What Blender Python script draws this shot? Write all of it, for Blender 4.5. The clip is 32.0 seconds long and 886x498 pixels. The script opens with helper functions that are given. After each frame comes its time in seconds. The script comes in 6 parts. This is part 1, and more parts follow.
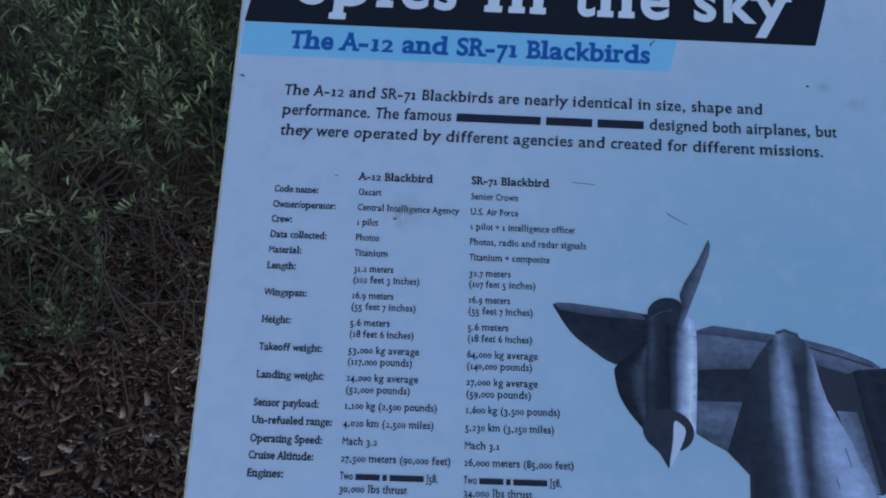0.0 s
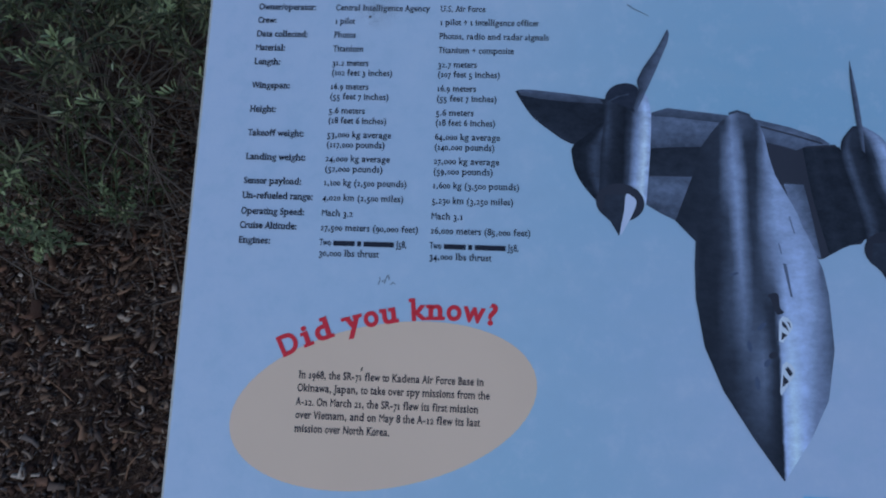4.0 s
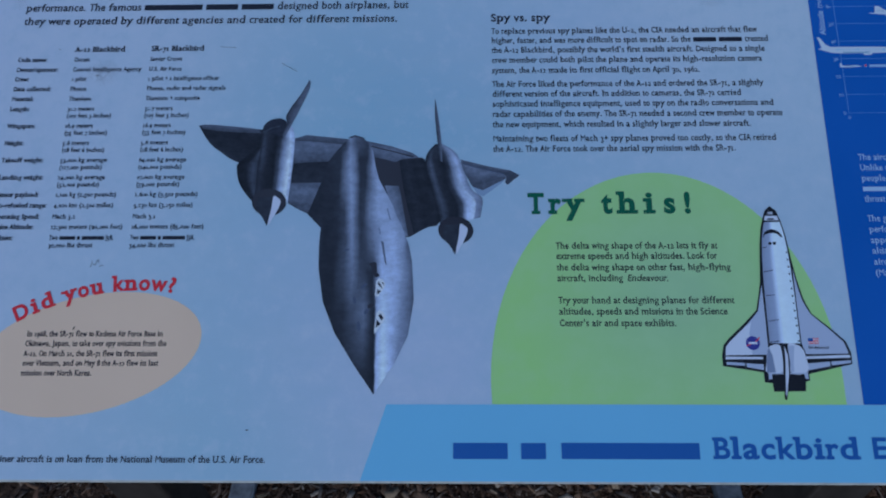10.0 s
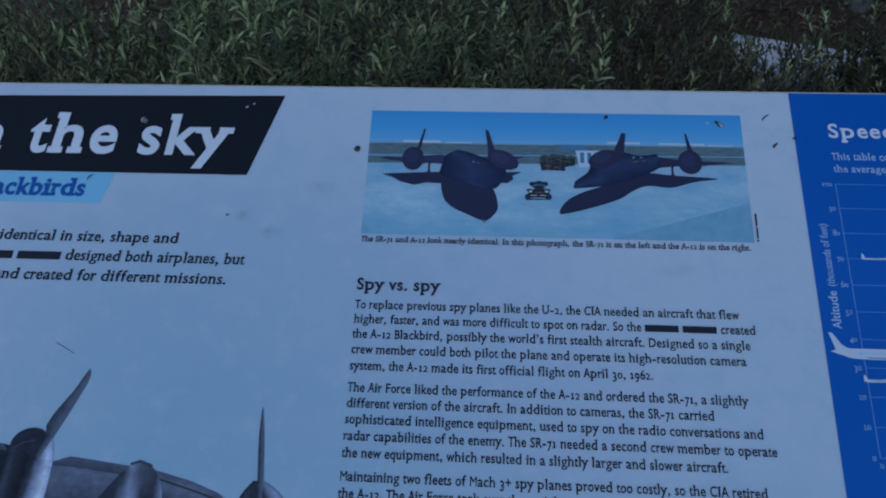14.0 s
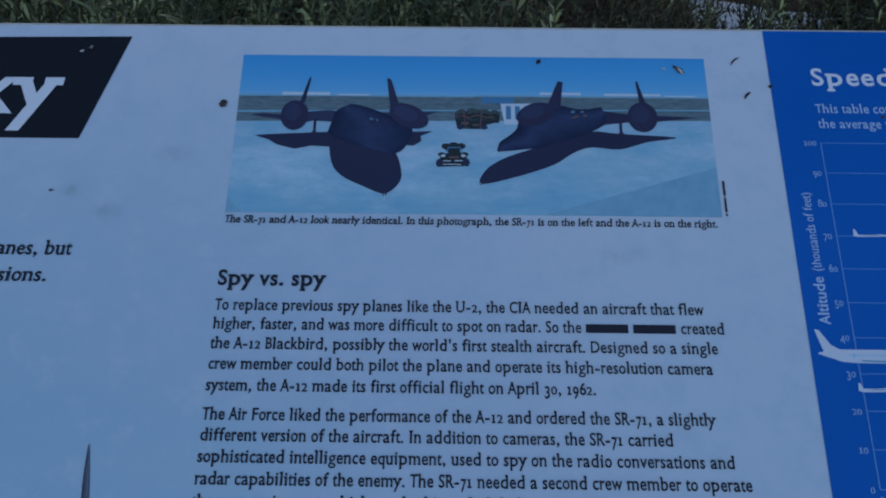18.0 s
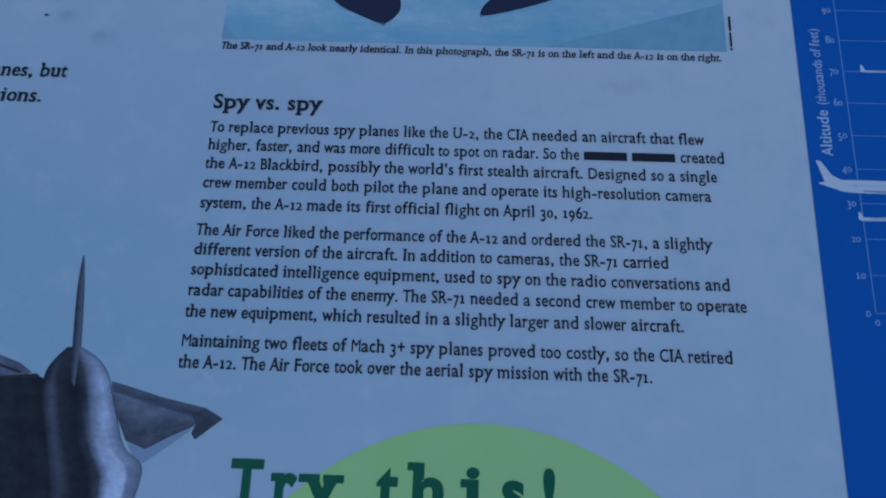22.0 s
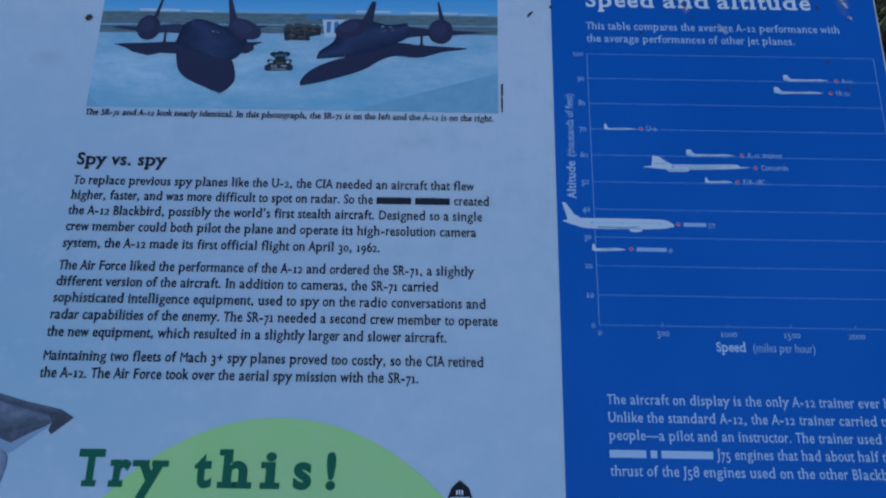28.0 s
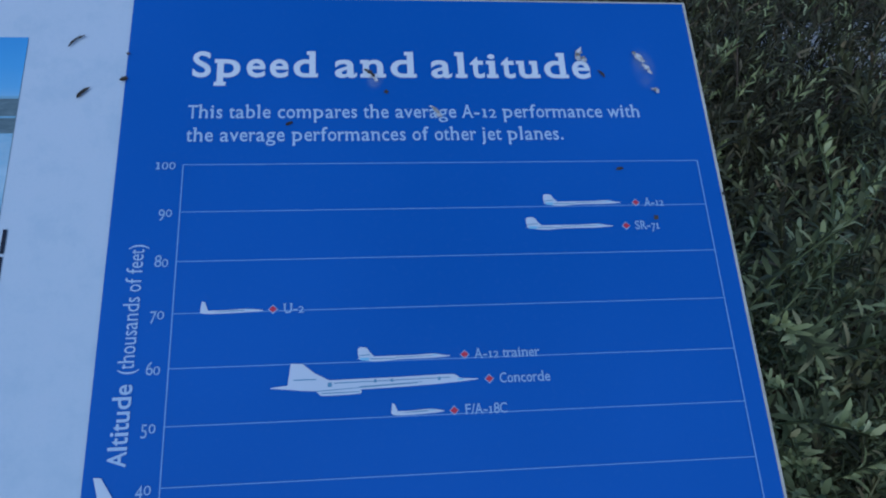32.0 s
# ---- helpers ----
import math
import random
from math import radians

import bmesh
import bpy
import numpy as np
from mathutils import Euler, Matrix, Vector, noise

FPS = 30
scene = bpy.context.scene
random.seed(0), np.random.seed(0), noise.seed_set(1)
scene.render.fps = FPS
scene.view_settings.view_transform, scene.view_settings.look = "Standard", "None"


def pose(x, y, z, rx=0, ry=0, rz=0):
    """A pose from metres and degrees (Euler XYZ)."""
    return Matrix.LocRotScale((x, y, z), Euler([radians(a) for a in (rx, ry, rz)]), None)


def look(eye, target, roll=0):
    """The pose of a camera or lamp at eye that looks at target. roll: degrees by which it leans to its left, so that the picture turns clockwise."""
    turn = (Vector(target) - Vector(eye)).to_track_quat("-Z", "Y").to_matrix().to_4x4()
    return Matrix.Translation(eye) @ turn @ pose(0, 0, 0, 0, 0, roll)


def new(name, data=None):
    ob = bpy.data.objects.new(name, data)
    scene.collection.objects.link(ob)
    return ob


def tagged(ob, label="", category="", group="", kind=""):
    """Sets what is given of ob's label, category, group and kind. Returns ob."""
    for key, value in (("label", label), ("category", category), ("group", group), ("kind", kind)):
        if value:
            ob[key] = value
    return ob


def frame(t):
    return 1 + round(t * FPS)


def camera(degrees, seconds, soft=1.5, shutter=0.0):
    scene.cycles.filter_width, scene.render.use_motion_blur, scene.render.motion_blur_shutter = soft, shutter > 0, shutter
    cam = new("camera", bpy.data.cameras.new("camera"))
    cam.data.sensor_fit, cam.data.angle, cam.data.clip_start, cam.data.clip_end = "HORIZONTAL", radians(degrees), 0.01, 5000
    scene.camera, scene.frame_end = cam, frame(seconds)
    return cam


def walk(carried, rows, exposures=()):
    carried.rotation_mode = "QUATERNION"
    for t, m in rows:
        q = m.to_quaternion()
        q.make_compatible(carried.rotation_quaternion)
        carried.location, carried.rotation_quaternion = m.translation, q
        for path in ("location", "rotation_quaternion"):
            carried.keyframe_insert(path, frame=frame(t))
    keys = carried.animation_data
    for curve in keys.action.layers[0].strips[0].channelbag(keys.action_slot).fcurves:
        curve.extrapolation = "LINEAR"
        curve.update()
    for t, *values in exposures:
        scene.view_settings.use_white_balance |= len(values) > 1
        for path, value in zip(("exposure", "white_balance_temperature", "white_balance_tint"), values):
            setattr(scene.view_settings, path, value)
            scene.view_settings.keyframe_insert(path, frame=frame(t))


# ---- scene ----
# ------------------------------------------------------------------ camera
cam = camera(61.3, 32.0, soft=2.0, shutter=0.2)
PATH = [
    (0.0, -0.4425, -0.0633, 1.3875, 46.99, -2.25, 0.90),
    (0.5, -0.4465, -0.0731, 1.3851, 46.44, -2.54, 0.60),
    (1.0, -0.4353, -0.0855, 1.3788, 45.97, -1.72, 1.14),
    (1.5, -0.4329, -0.1001, 1.3709, 45.27, -1.74, 1.32),
    (2.0, -0.4193, -0.1120, 1.3652, 44.11, -0.74, 1.91),
    (2.5, -0.4044, -0.1228, 1.3584, 42.95, 0.41, 2.38),
    (3.0, -0.3883, -0.1434, 1.3513, 42.24, 1.32, 3.33),
    (3.5, -0.3765, -0.1600, 1.3434, 41.65, 1.56, 3.73),
    (5.5, -0.3366, -0.2193, 1.3558, 42.06, 0.55, 3.47),
    (6.0, -0.3242, -0.2231, 1.3784, 41.30, 0.48, 2.99),
    (6.5, -0.3002, -0.2478, 1.3941, 42.33, 1.06, 2.81),
    (7.0, -0.2783, -0.2922, 1.3944, 44.91, 1.49, 2.16),
    (7.5, -0.2564, -0.3497, 1.4083, 46.67, 1.53, 1.78),
    (8.0, -0.2774, -0.4213, 1.4102, 48.87, -0.96, -0.75),
    (8.5, -0.1950, -0.4385, 1.4518, 47.42, 0.98, 1.21),
    (9.0, -0.1693, -0.4331, 1.4396, 48.23, 0.22, 0.09),
    (9.5, -0.1059, -0.3987, 1.4425, 47.27, 0.92, 0.81),
    (10.0, -0.0602, -0.3762, 1.4426, 46.77, 0.94, 0.76),
    (10.5, -0.0536, -0.3404, 1.4555, 46.70, 0.66, 1.33),
    (11.0, -0.0724, -0.2816, 1.4652, 47.98, 0.94, 2.95),
    (11.5, -0.0836, -0.2133, 1.4608, 49.92, 1.39, 4.43),
    (12.0, -0.0818, -0.1399, 1.4722, 50.33, 0.75, 4.16),
    (12.5, -0.0547, -0.0906, 1.4715, 51.57, 0.21, 3.57),
    (13.0, -0.0149, -0.0682, 1.4550, 53.18, -0.01, 3.33),
    (13.5, 0.0368, -0.0500, 1.4409, 53.32, 0.25, 3.42),
    (14.0, 0.0820, -0.0306, 1.4282, 53.49, 0.83, 3.51),
    (14.5, 0.1044, -0.0146, 1.4201, 53.88, 0.75, 3.09),
    (15.0, 0.1143, 0.0065, 1.4184, 53.35, 0.62, 2.53),
    (15.5, 0.1169, 0.0246, 1.4107, 52.41, 0.31, 2.48),
    (17.5, 0.1238, 0.0729, 1.3604, 51.20, -0.01, 1.27),
    (18.0, 0.1224, 0.0816, 1.3531, 51.34, -0.23, 0.74),
    (18.5, 0.1190, 0.0856, 1.3500, 51.26, -0.55, 0.30),
    (19.0, 0.1186, 0.0833, 1.3456, 51.41, -0.63, 0.30),
    (19.5, 0.1201, 0.0790, 1.3381, 50.73, -0.62, 0.53),
    (20.0, 0.1212, 0.0715, 1.3279, 50.09, -0.68, 0.70),
    (20.5, 0.1236, 0.0645, 1.3189, 49.40, -0.70, 0.99),
    (21.0, 0.1239, 0.0579, 1.3112, 48.51, -0.84, 1.09),
    (21.5, 0.1288, 0.0461, 1.2997, 48.38, -0.76, 1.51),
    (22.0, 0.1313, 0.0291, 1.2839, 48.84, -0.65, 1.90),
    (22.5, 0.1306, 0.0172, 1.2747, 48.10, -0.48, 2.20),
    (23.0, 0.1315, 0.0075, 1.2694, 46.87, -0.10, 2.62),
    (23.5, 0.1316, -0.0034, 1.2633, 46.07, 0.23, 2.82),
    (24.0, 0.1334, -0.0287, 1.2588, 45.83, 0.38, 2.36),
    (24.5, 0.1337, -0.0809, 1.2373, 47.69, 0.12, 0.46),
    (26.5, 0.2102, -0.1570, 1.2495, 38.66, -0.40, -0.67),
    (27.0, 0.2366, -0.1294, 1.2835, 39.88, -0.28, 0.20),
    (27.5, 0.2494, -0.0745, 1.3373, 45.85, -0.53, 0.48),
    (28.0, 0.2568, -0.0380, 1.3688, 49.22, -0.78, 0.60),
    (28.5, 0.2648, 0.0013, 1.3908, 49.92, -0.49, 1.25),
    (29.0, 0.2828, 0.0476, 1.3911, 51.35, -0.22, 1.85),
    (29.5, 0.3194, 0.1032, 1.3680, 53.28, -0.16, 1.53),
    (30.0, 0.3619, 0.1564, 1.3427, 53.91, -0.76, -1.84),
    (30.5, 0.4102, 0.2087, 1.3052, 54.96, -1.66, -4.52),
    (31.0, 0.4296, 0.2254, 1.2818, 55.19, -3.24, -7.45),
    (31.5, 0.4362, 0.2329, 1.2758, 53.16, -3.20, -6.94),
    (32.0, 0.4453, 0.2329, 1.2670, 52.92, -2.74, -5.62),
]
walk(cam, [(r[0], pose(*r[1:])) for r in PATH], exposures=[
    (0.0, -0.07, 4960, 10), (9.0, -0.10, 4960, 10), (13.0, -0.28, 4900, 10), (19.0, -0.36, 4900, 10), (24.0, -0.33, 4900, 10), (27.0, -0.16, 4900, 10), (29.0, -0.13, 4900, 10), (30.0, -0.17, 4900, 10), (31.0, 0.03, 4900, 10), (32.0, 0.21, 4900, 10),
])

# ------------------------------------------------------------------ world and light
world = bpy.data.worlds.new("shade_sky")
scene.world = world
world.use_nodes = True
wn = world.node_tree
sky = wn.nodes.new("ShaderNodeTexSky")
sky.sky_type = "NISHITA"
sky.sun_disc = False
sky.sun_elevation = radians(38)
sky.sun_rotation = radians(150)
sky.air_density, sky.dust_density, sky.ozone_density = 1.0, 0.4, 3.0
wn.nodes["Background"].inputs[1].default_value = 0.080
wn.links.new(sky.outputs[0], wn.nodes["Background"].inputs[0])

sun_data = bpy.data.lights.new("sun", "SUN")
sun_data.energy, sun_data.angle, sun_data.color = 1.05, radians(40), (0.96, 0.97, 0.97)
sun = new("sun", sun_data)
sun.matrix_world = look((-1.2, -3.2, 3.4), (0, 0.3, 0.8))

# ------------------------------------------------------------------ small helpers
UNIT = 0.85            # metres per unit of the sign's layout
TILT = 32.0            # slope of the sign's face
EDGE = 0.773           # height of its lower edge
MID = 0.717
PANEL = pose(-UNIT * MID, 0, EDGE, TILT, 0, 0)


def part(name, mesh, material, parent, label="", m=None):
    """Links a bmesh or a mesh as one object under a thing or a part."""
    if isinstance(mesh, bmesh.types.BMesh):
        data = bpy.data.meshes.new(name)
        mesh.to_mesh(data)
        mesh.free()
    else:
        data = mesh
    if material is not None and not data.materials:
        data.materials.append(material)
    ob = new(name, data)
    ob.parent = parent
    if m is not None:
        ob.matrix_basis = m
    return tagged(ob, label)


def mesh_of(name, verts, faces, smooth=False):
    me = bpy.data.meshes.new(name)
    me.from_pydata([tuple(v) for v in verts], [], faces)
    if smooth:
        me.polygons.foreach_set("use_smooth", [True] * len(me.polygons))
    me.update()
    return me


def box(bm, lo, hi, bevel=0.0, seg=2):
    """A box between two corners, its edges rounded."""
    geo = bmesh.ops.create_cube(bm, size=1)
    vs = geo["verts"]
    bmesh.ops.scale(bm, vec=[b - a for a, b in zip(lo, hi)], verts=vs)
    bmesh.ops.translate(bm, vec=[(a + b) / 2 for a, b in zip(lo, hi)], verts=vs)
    if bevel:
        es = list({e for v in vs for e in v.link_edges})
        bmesh.ops.bevel(bm, geom=es, offset=bevel, segments=seg, affect="EDGES", profile=0.5)
    return bm


# ------------------------------------------------------------------ materials
class Nodes:
    """A material with a Principled shader and a short way to add nodes."""

    def __init__(self, name, rough=0.6, metal=0.0, spec=0.5):
        self.mat = bpy.data.materials.new(name)
        self.mat.use_nodes = True
        self.t = self.mat.node_tree
        self.out = self.t.nodes["Principled BSDF"]
        self.out.inputs["Roughness"].default_value = rough
        self.out.inputs["Metallic"].default_value = metal
        self.out.inputs["Specular IOR Level"].default_value = spec

    def add(self, kind, **values):
        n = self.t.nodes.new(kind)
        for k, v in values.items():
            if k in n.inputs:
                n.inputs[k].default_value = v
        return n

    def link(self, a, b):
        self.t.links.new(a, b)

    def coords(self, which="Object"):
        return self.t.nodes.new("ShaderNodeTexCoord").outputs[which]

    def noise(self, scale, detail=4.0, rough=0.55, vec=None, stretch=None):
        n = self.add("ShaderNodeTexNoise", Scale=scale, Detail=detail, Roughness=rough)
        v = vec or self.coords()
        if stretch:
            mp = self.t.nodes.new("ShaderNodeMapping")
            mp.inputs["Scale"].default_value = stretch
            self.link(v, mp.inputs[0])
            v = mp.outputs[0]
        self.link(v, n.inputs["Vector"])
        return n.outputs["Fac"]

    def ramp(self, fac, stops):
        r = self.t.nodes.new("ShaderNodeValToRGB")
        e = r.color_ramp.elements
        while len(e) < len(stops):
            e.new(0.5)
        for el, (p, c) in zip(e, stops):
            el.position = p
            el.color = (*c, 1) if len(c) == 3 else c
        self.link(fac, r.inputs[0])
        return r.outputs[0]

    def mix(self, fac, a, b, mode="MIX"):
        m = self.t.nodes.new("ShaderNodeMix")
        m.data_type, m.blend_type = "RGBA", mode
        for slot, v in ((0, fac), (6, a), (7, b)):
            if isinstance(v, (int, float)):
                m.inputs[slot].default_value = v
            elif isinstance(v, tuple):
                m.inputs[slot].default_value = (*v, 1)
            else:
                self.link(v, m.inputs[slot])
        return m.outputs[2]

    def color(self, c):
        if isinstance(c, tuple):
            self.out.inputs["Base Color"].default_value = (*c, 1)
        else:
            self.link(c, self.out.inputs["Base Color"])
        return self

    def bump(self, fac, strength=0.3, distance=0.002):
        b = self.add("ShaderNodeBump", Strength=strength, Distance=distance)
        self.link(fac, b.inputs["Height"])
        self.link(b.outputs[0], self.out.inputs["Normal"])
        return self

    def roughness(self, fac, lo, hi):
        r = self.t.nodes.new("ShaderNodeMapRange")
        r.inputs[3].default_value, r.inputs[4].default_value = lo, hi
        self.link(fac, r.inputs[0])
        self.link(r.outputs[0], self.out.inputs["Roughness"])
        return self


def ink(name, c, wear=0.06, rough=0.55):
    """A printed colour under a clear matt laminate, a little worn and dusty."""
    k = Nodes(name, rough, spec=0.12)
    big, fine = k.noise(5.0, 3), k.noise(420.0, 2)
    a = k.mix(wear, c, k.ramp(big, [(0.35, tuple(x * 0.72 for x in c)), (0.7, tuple(min(1, x * 1.2 + 0.02) for x in c))]))
    b = k.mix(k.ramp(fine, [(0.55, (0, 0, 0)), (0.8, (0.10, 0.10, 0.10))]), a, tuple(min(1, x * 0.9 + 0.05) for x in c))
    k.color(b).roughness(big, rough - 0.06, rough + 0.1)
    return k.mat


white_ink = ink("white_ink", (0.72, 0.73, 0.73), 0.15)
black_ink = ink("black_ink", (0.014, 0.015, 0.020))
text_ink = ink("text_ink", (0.024, 0.026, 0.036))
cyan_ink = ink("cyan_ink", (0.30, 0.56, 0.70))
band_ink = ink("band_ink", (0.235, 0.50, 0.67))
royal_ink = ink("royal_ink", (0.035, 0.11, 0.34))
deep_ink = ink("deep_ink", (0.027, 0.110, 0.403), 0.22, 0.6)
red_ink = ink("red_ink", (0.66, 0.035, 0.045))
marker_ink = ink("marker_ink", (0.52, 0.05, 0.08))
forest_ink = ink("forest_ink", (0.020, 0.115, 0.058))
k = Nodes("dome_green", 0.55, spec=0.12)
middle = k.add("ShaderNodeVectorMath")
middle.operation = "DISTANCE"
k.link(k.coords(), middle.inputs[0])
middle.inputs[1].default_value = (0.775, 0.190, 0.0)
tone = k.ramp(middle.outputs["Value"], [(0.02, (0.40, 0.585, 0.285)), (0.17, (0.42, 0.675, 0.205))])
k.color(k.mix(k.ramp(k.noise(34.0, 4), [(0.42, (0, 0, 0)), (0.7, (0.35, 0.35, 0.35))]), tone, (0.46, 0.66, 0.31))).roughness(k.noise(5.0, 3), 0.49, 0.65)
dome_ink = k.mat
sand_ink = ink("sand_ink", (0.80, 0.56, 0.36), 0.12)
pale_ink = ink("pale_ink", (0.44, 0.55, 0.69))
label_ink = ink("label_ink", (0.34, 0.46, 0.64))
detail_ink = ink("detail_ink", (0.16, 0.31, 0.42))
plane_ink = ink("plane_ink", (0.60, 0.64, 0.68))
line_ink = ink("line_ink", (0.22, 0.36, 0.61))
emblem_ink = ink("emblem_ink", (0.055, 0.055, 0.26))
logo_ink = ink("logo_ink", (0.70, 0.70, 0.72))

# colour of the light blue face: paler upwards, darker and bluer round the picture, more violet at the left and lower
# middle
k = Nodes("light_blue_print", 0.5, spec=0.2)
xyz = k.coords()
sep = k.t.nodes.new("ShaderNodeSeparateXYZ")
k.link(xyz, sep.inputs[0])
soft = k.noise(1.6, 2)
fine = k.noise(600.0, 2)
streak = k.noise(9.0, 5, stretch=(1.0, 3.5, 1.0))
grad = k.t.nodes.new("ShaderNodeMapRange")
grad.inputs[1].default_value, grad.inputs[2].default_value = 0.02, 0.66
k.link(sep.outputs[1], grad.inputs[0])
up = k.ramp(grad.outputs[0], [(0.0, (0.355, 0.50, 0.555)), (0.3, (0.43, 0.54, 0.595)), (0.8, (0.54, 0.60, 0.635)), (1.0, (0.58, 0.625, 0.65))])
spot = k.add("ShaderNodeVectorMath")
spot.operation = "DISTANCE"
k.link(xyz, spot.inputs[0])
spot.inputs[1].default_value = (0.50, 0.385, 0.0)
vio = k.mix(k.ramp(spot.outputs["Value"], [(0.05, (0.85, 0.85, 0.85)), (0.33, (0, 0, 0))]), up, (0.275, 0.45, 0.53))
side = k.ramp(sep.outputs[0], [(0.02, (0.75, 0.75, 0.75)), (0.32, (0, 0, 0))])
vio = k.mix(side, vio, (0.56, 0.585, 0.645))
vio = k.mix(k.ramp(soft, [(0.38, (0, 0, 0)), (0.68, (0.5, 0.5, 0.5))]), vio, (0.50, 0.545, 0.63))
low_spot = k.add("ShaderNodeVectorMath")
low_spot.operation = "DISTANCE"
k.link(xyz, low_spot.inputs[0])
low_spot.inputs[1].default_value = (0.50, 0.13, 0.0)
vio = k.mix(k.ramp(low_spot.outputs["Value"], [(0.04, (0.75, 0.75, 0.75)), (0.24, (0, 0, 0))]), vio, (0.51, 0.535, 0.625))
dust = k.mix(k.ramp(streak, [(0.45, (0, 0, 0)), (0.8, (0.16, 0.16, 0.16))]), vio, (0.58, 0.60, 0.60))
grain = k.mix(k.ramp(fine, [(0.5, (0, 0, 0)), (0.85, (0.12, 0.12, 0.12))]), dust, (0.36, 0.44, 0.52))
blotch = k.noise(42.0, 5, 0.7)
speck = k.noise(230.0, 3, 0.7)
worn = k.mix(k.ramp(blotch, [(0.36, (0.32, 0.32, 0.32)), (0.50, (0, 0, 0))]), grain, (0.40, 0.50, 0.56))
worn = k.mix(k.ramp(blotch, [(0.52, (0, 0, 0)), (0.70, (0.34, 0.34, 0.34))]), worn, (0.60, 0.62, 0.655))
worn = k.mix(k.ramp(speck, [(0.68, (0, 0, 0)), (0.76, (0.5, 0.5, 0.5))]), worn, (0.62, 0.65, 0.67))
k.color(worn).roughness(streak, 0.36, 0.52)
paper_ink = k.mat

k = Nodes("cream_core", 0.55)
k.color(k.ramp(k.noise(60, 4), [(0.3, (0.42, 0.37, 0.28)), (0.7, (0.62, 0.57, 0.45))])).bump(k.noise(300, 3), 0.2, 0.001)
core_mat = k.mat

k = Nodes("dark_steel", 0.6, 0.0, 0.25)
k.color(k.ramp(k.noise(35, 5), [(0.3, (0.030, 0.022, 0.016)), (0.7, (0.060, 0.045, 0.033))])).bump(k.noise(140, 4), 0.25, 0.001)
steel_mat = k.mat
k = Nodes("weathered_galvanised", 0.55, 0.15, 0.3)
k.color(k.ramp(k.noise(50, 6), [(0.3, (0.13, 0.125, 0.12)), (0.7, (0.30, 0.29, 0.275))])).bump(k.noise(200, 4), 0.2, 0.001)
zinc_mat = k.mat

k = Nodes("soil_and_fines", 0.95, spec=0.2)
n1, n2, n3 = k.noise(2.2, 4), k.noise(60, 6, 0.7), k.noise(260, 4, 0.7)
c1 = k.ramp(n2, [(0.3, (0.050, 0.028, 0.016)), (0.55, (0.14, 0.080, 0.045)), (0.75, (0.30, 0.185, 0.105))])
k.color(k.mix(k.ramp(n1, [(0.4, (0, 0, 0)), (0.7, (0.5, 0.5, 0.5))]), c1, (0.085, 0.052, 0.032))).bump(n3, 0.9, 0.012)
soil_mat = k.mat


def varied(name, stops, rough=0.8, grain=180.0, spec=0.3, patch=0.45, old=(0.03, 0.024, 0.018)):
    """Colour by piece, with grain on it."""
    q = Nodes(name, rough, spec=spec)
    g = q.t.nodes.new("ShaderNodeNewGeometry")
    base = q.ramp(g.outputs["Random Per Island"], stops)
    n = q.noise(grain, 4, 0.65)
    q.color(q.mix(q.ramp(n, [(0.4, (0.0, 0.0, 0.0)), (0.8 if patch < 0.5 else 0.62, (patch, patch, patch))]), base, old)).bump(n, 0.4, 0.001)
    return q.mat


chip_mat = varied("wood_chip", [(0.0, (0.045, 0.025, 0.016)), (0.20, (0.095, 0.049, 0.029)), (0.38, (0.157, 0.083, 0.045)), (0.54, (0.123, 0.083, 0.058)), (0.70, (0.235, 0.129, 0.067)), (0.82, (0.179, 0.132, 0.099)), (0.94, (0.370, 0.241, 0.140)), (1.0, (0.672, 0.515, 0.358))], 0.9, 180, 0.08)
dry_mat = varied("dry_leaf", [(0.0, (0.11, 0.05, 0.025)), (0.5, (0.24, 0.115, 0.055)), (0.85, (0.34, 0.20, 0.10)), (1.0, (0.46, 0.36, 0.22))], 0.7, 90)
leaf_mat = varied("grey_green_leaf", [(0.0, (0.060, 0.064, 0.025)), (0.35, (0.118, 0.136, 0.052)), (0.7, (0.19, 0.212, 0.086)), (0.92, (0.39, 0.41, 0.18)), (1.0, (0.44, 0.36, 0.17))], 0.6, 9.0, 0.15, 0.6, (0.042, 0.042, 0.022))
# leaf_mat darkened: the dim look of the shaded shrubs is put into the colour
darkened_leaf_mat = varied("darkened_green_leaf", [(0.0, (0.048, 0.042, 0.020)), (0.35, (0.090, 0.090, 0.036)), (0.7, (0.144, 0.144, 0.059)), (0.92, (0.28, 0.26, 0.118)), (1.0, (0.29, 0.20, 0.10))], 0.62, 9.0, 0.15, 0.6, (0.036, 0.034, 0.020))
dry_shrub_mat = varied("olive_brown_leaf", [(0.0, (0.036, 0.030, 0.016)), (0.35, (0.071, 0.066, 0.030)), (0.7, (0.108, 0.108, 0.049)), (0.92, (0.202, 0.180, 0.094)), (1.0, (0.245, 0.173, 0.094))], 0.65, 9.0, 0.15, 0.6, (0.040, 0.036, 0.022))
tip_mat = varied("young_leaf", [(0.0, (0.165, 0.180, 0.068)), (0.4, (0.275, 0.298, 0.112)), (0.8, (0.395, 0.415, 0.170)), (1.0, (0.53, 0.53, 0.27))], 0.6, 12.0, 0.2, 0.35, (0.06, 0.06, 0.03))
stem_mat = varied("twig_bark", [(0.0, (0.084, 0.058, 0.038)), (1.0, (0.19, 0.138, 0.092))], 0.85, 120)
k = Nodes("pale_concrete", 0.85)
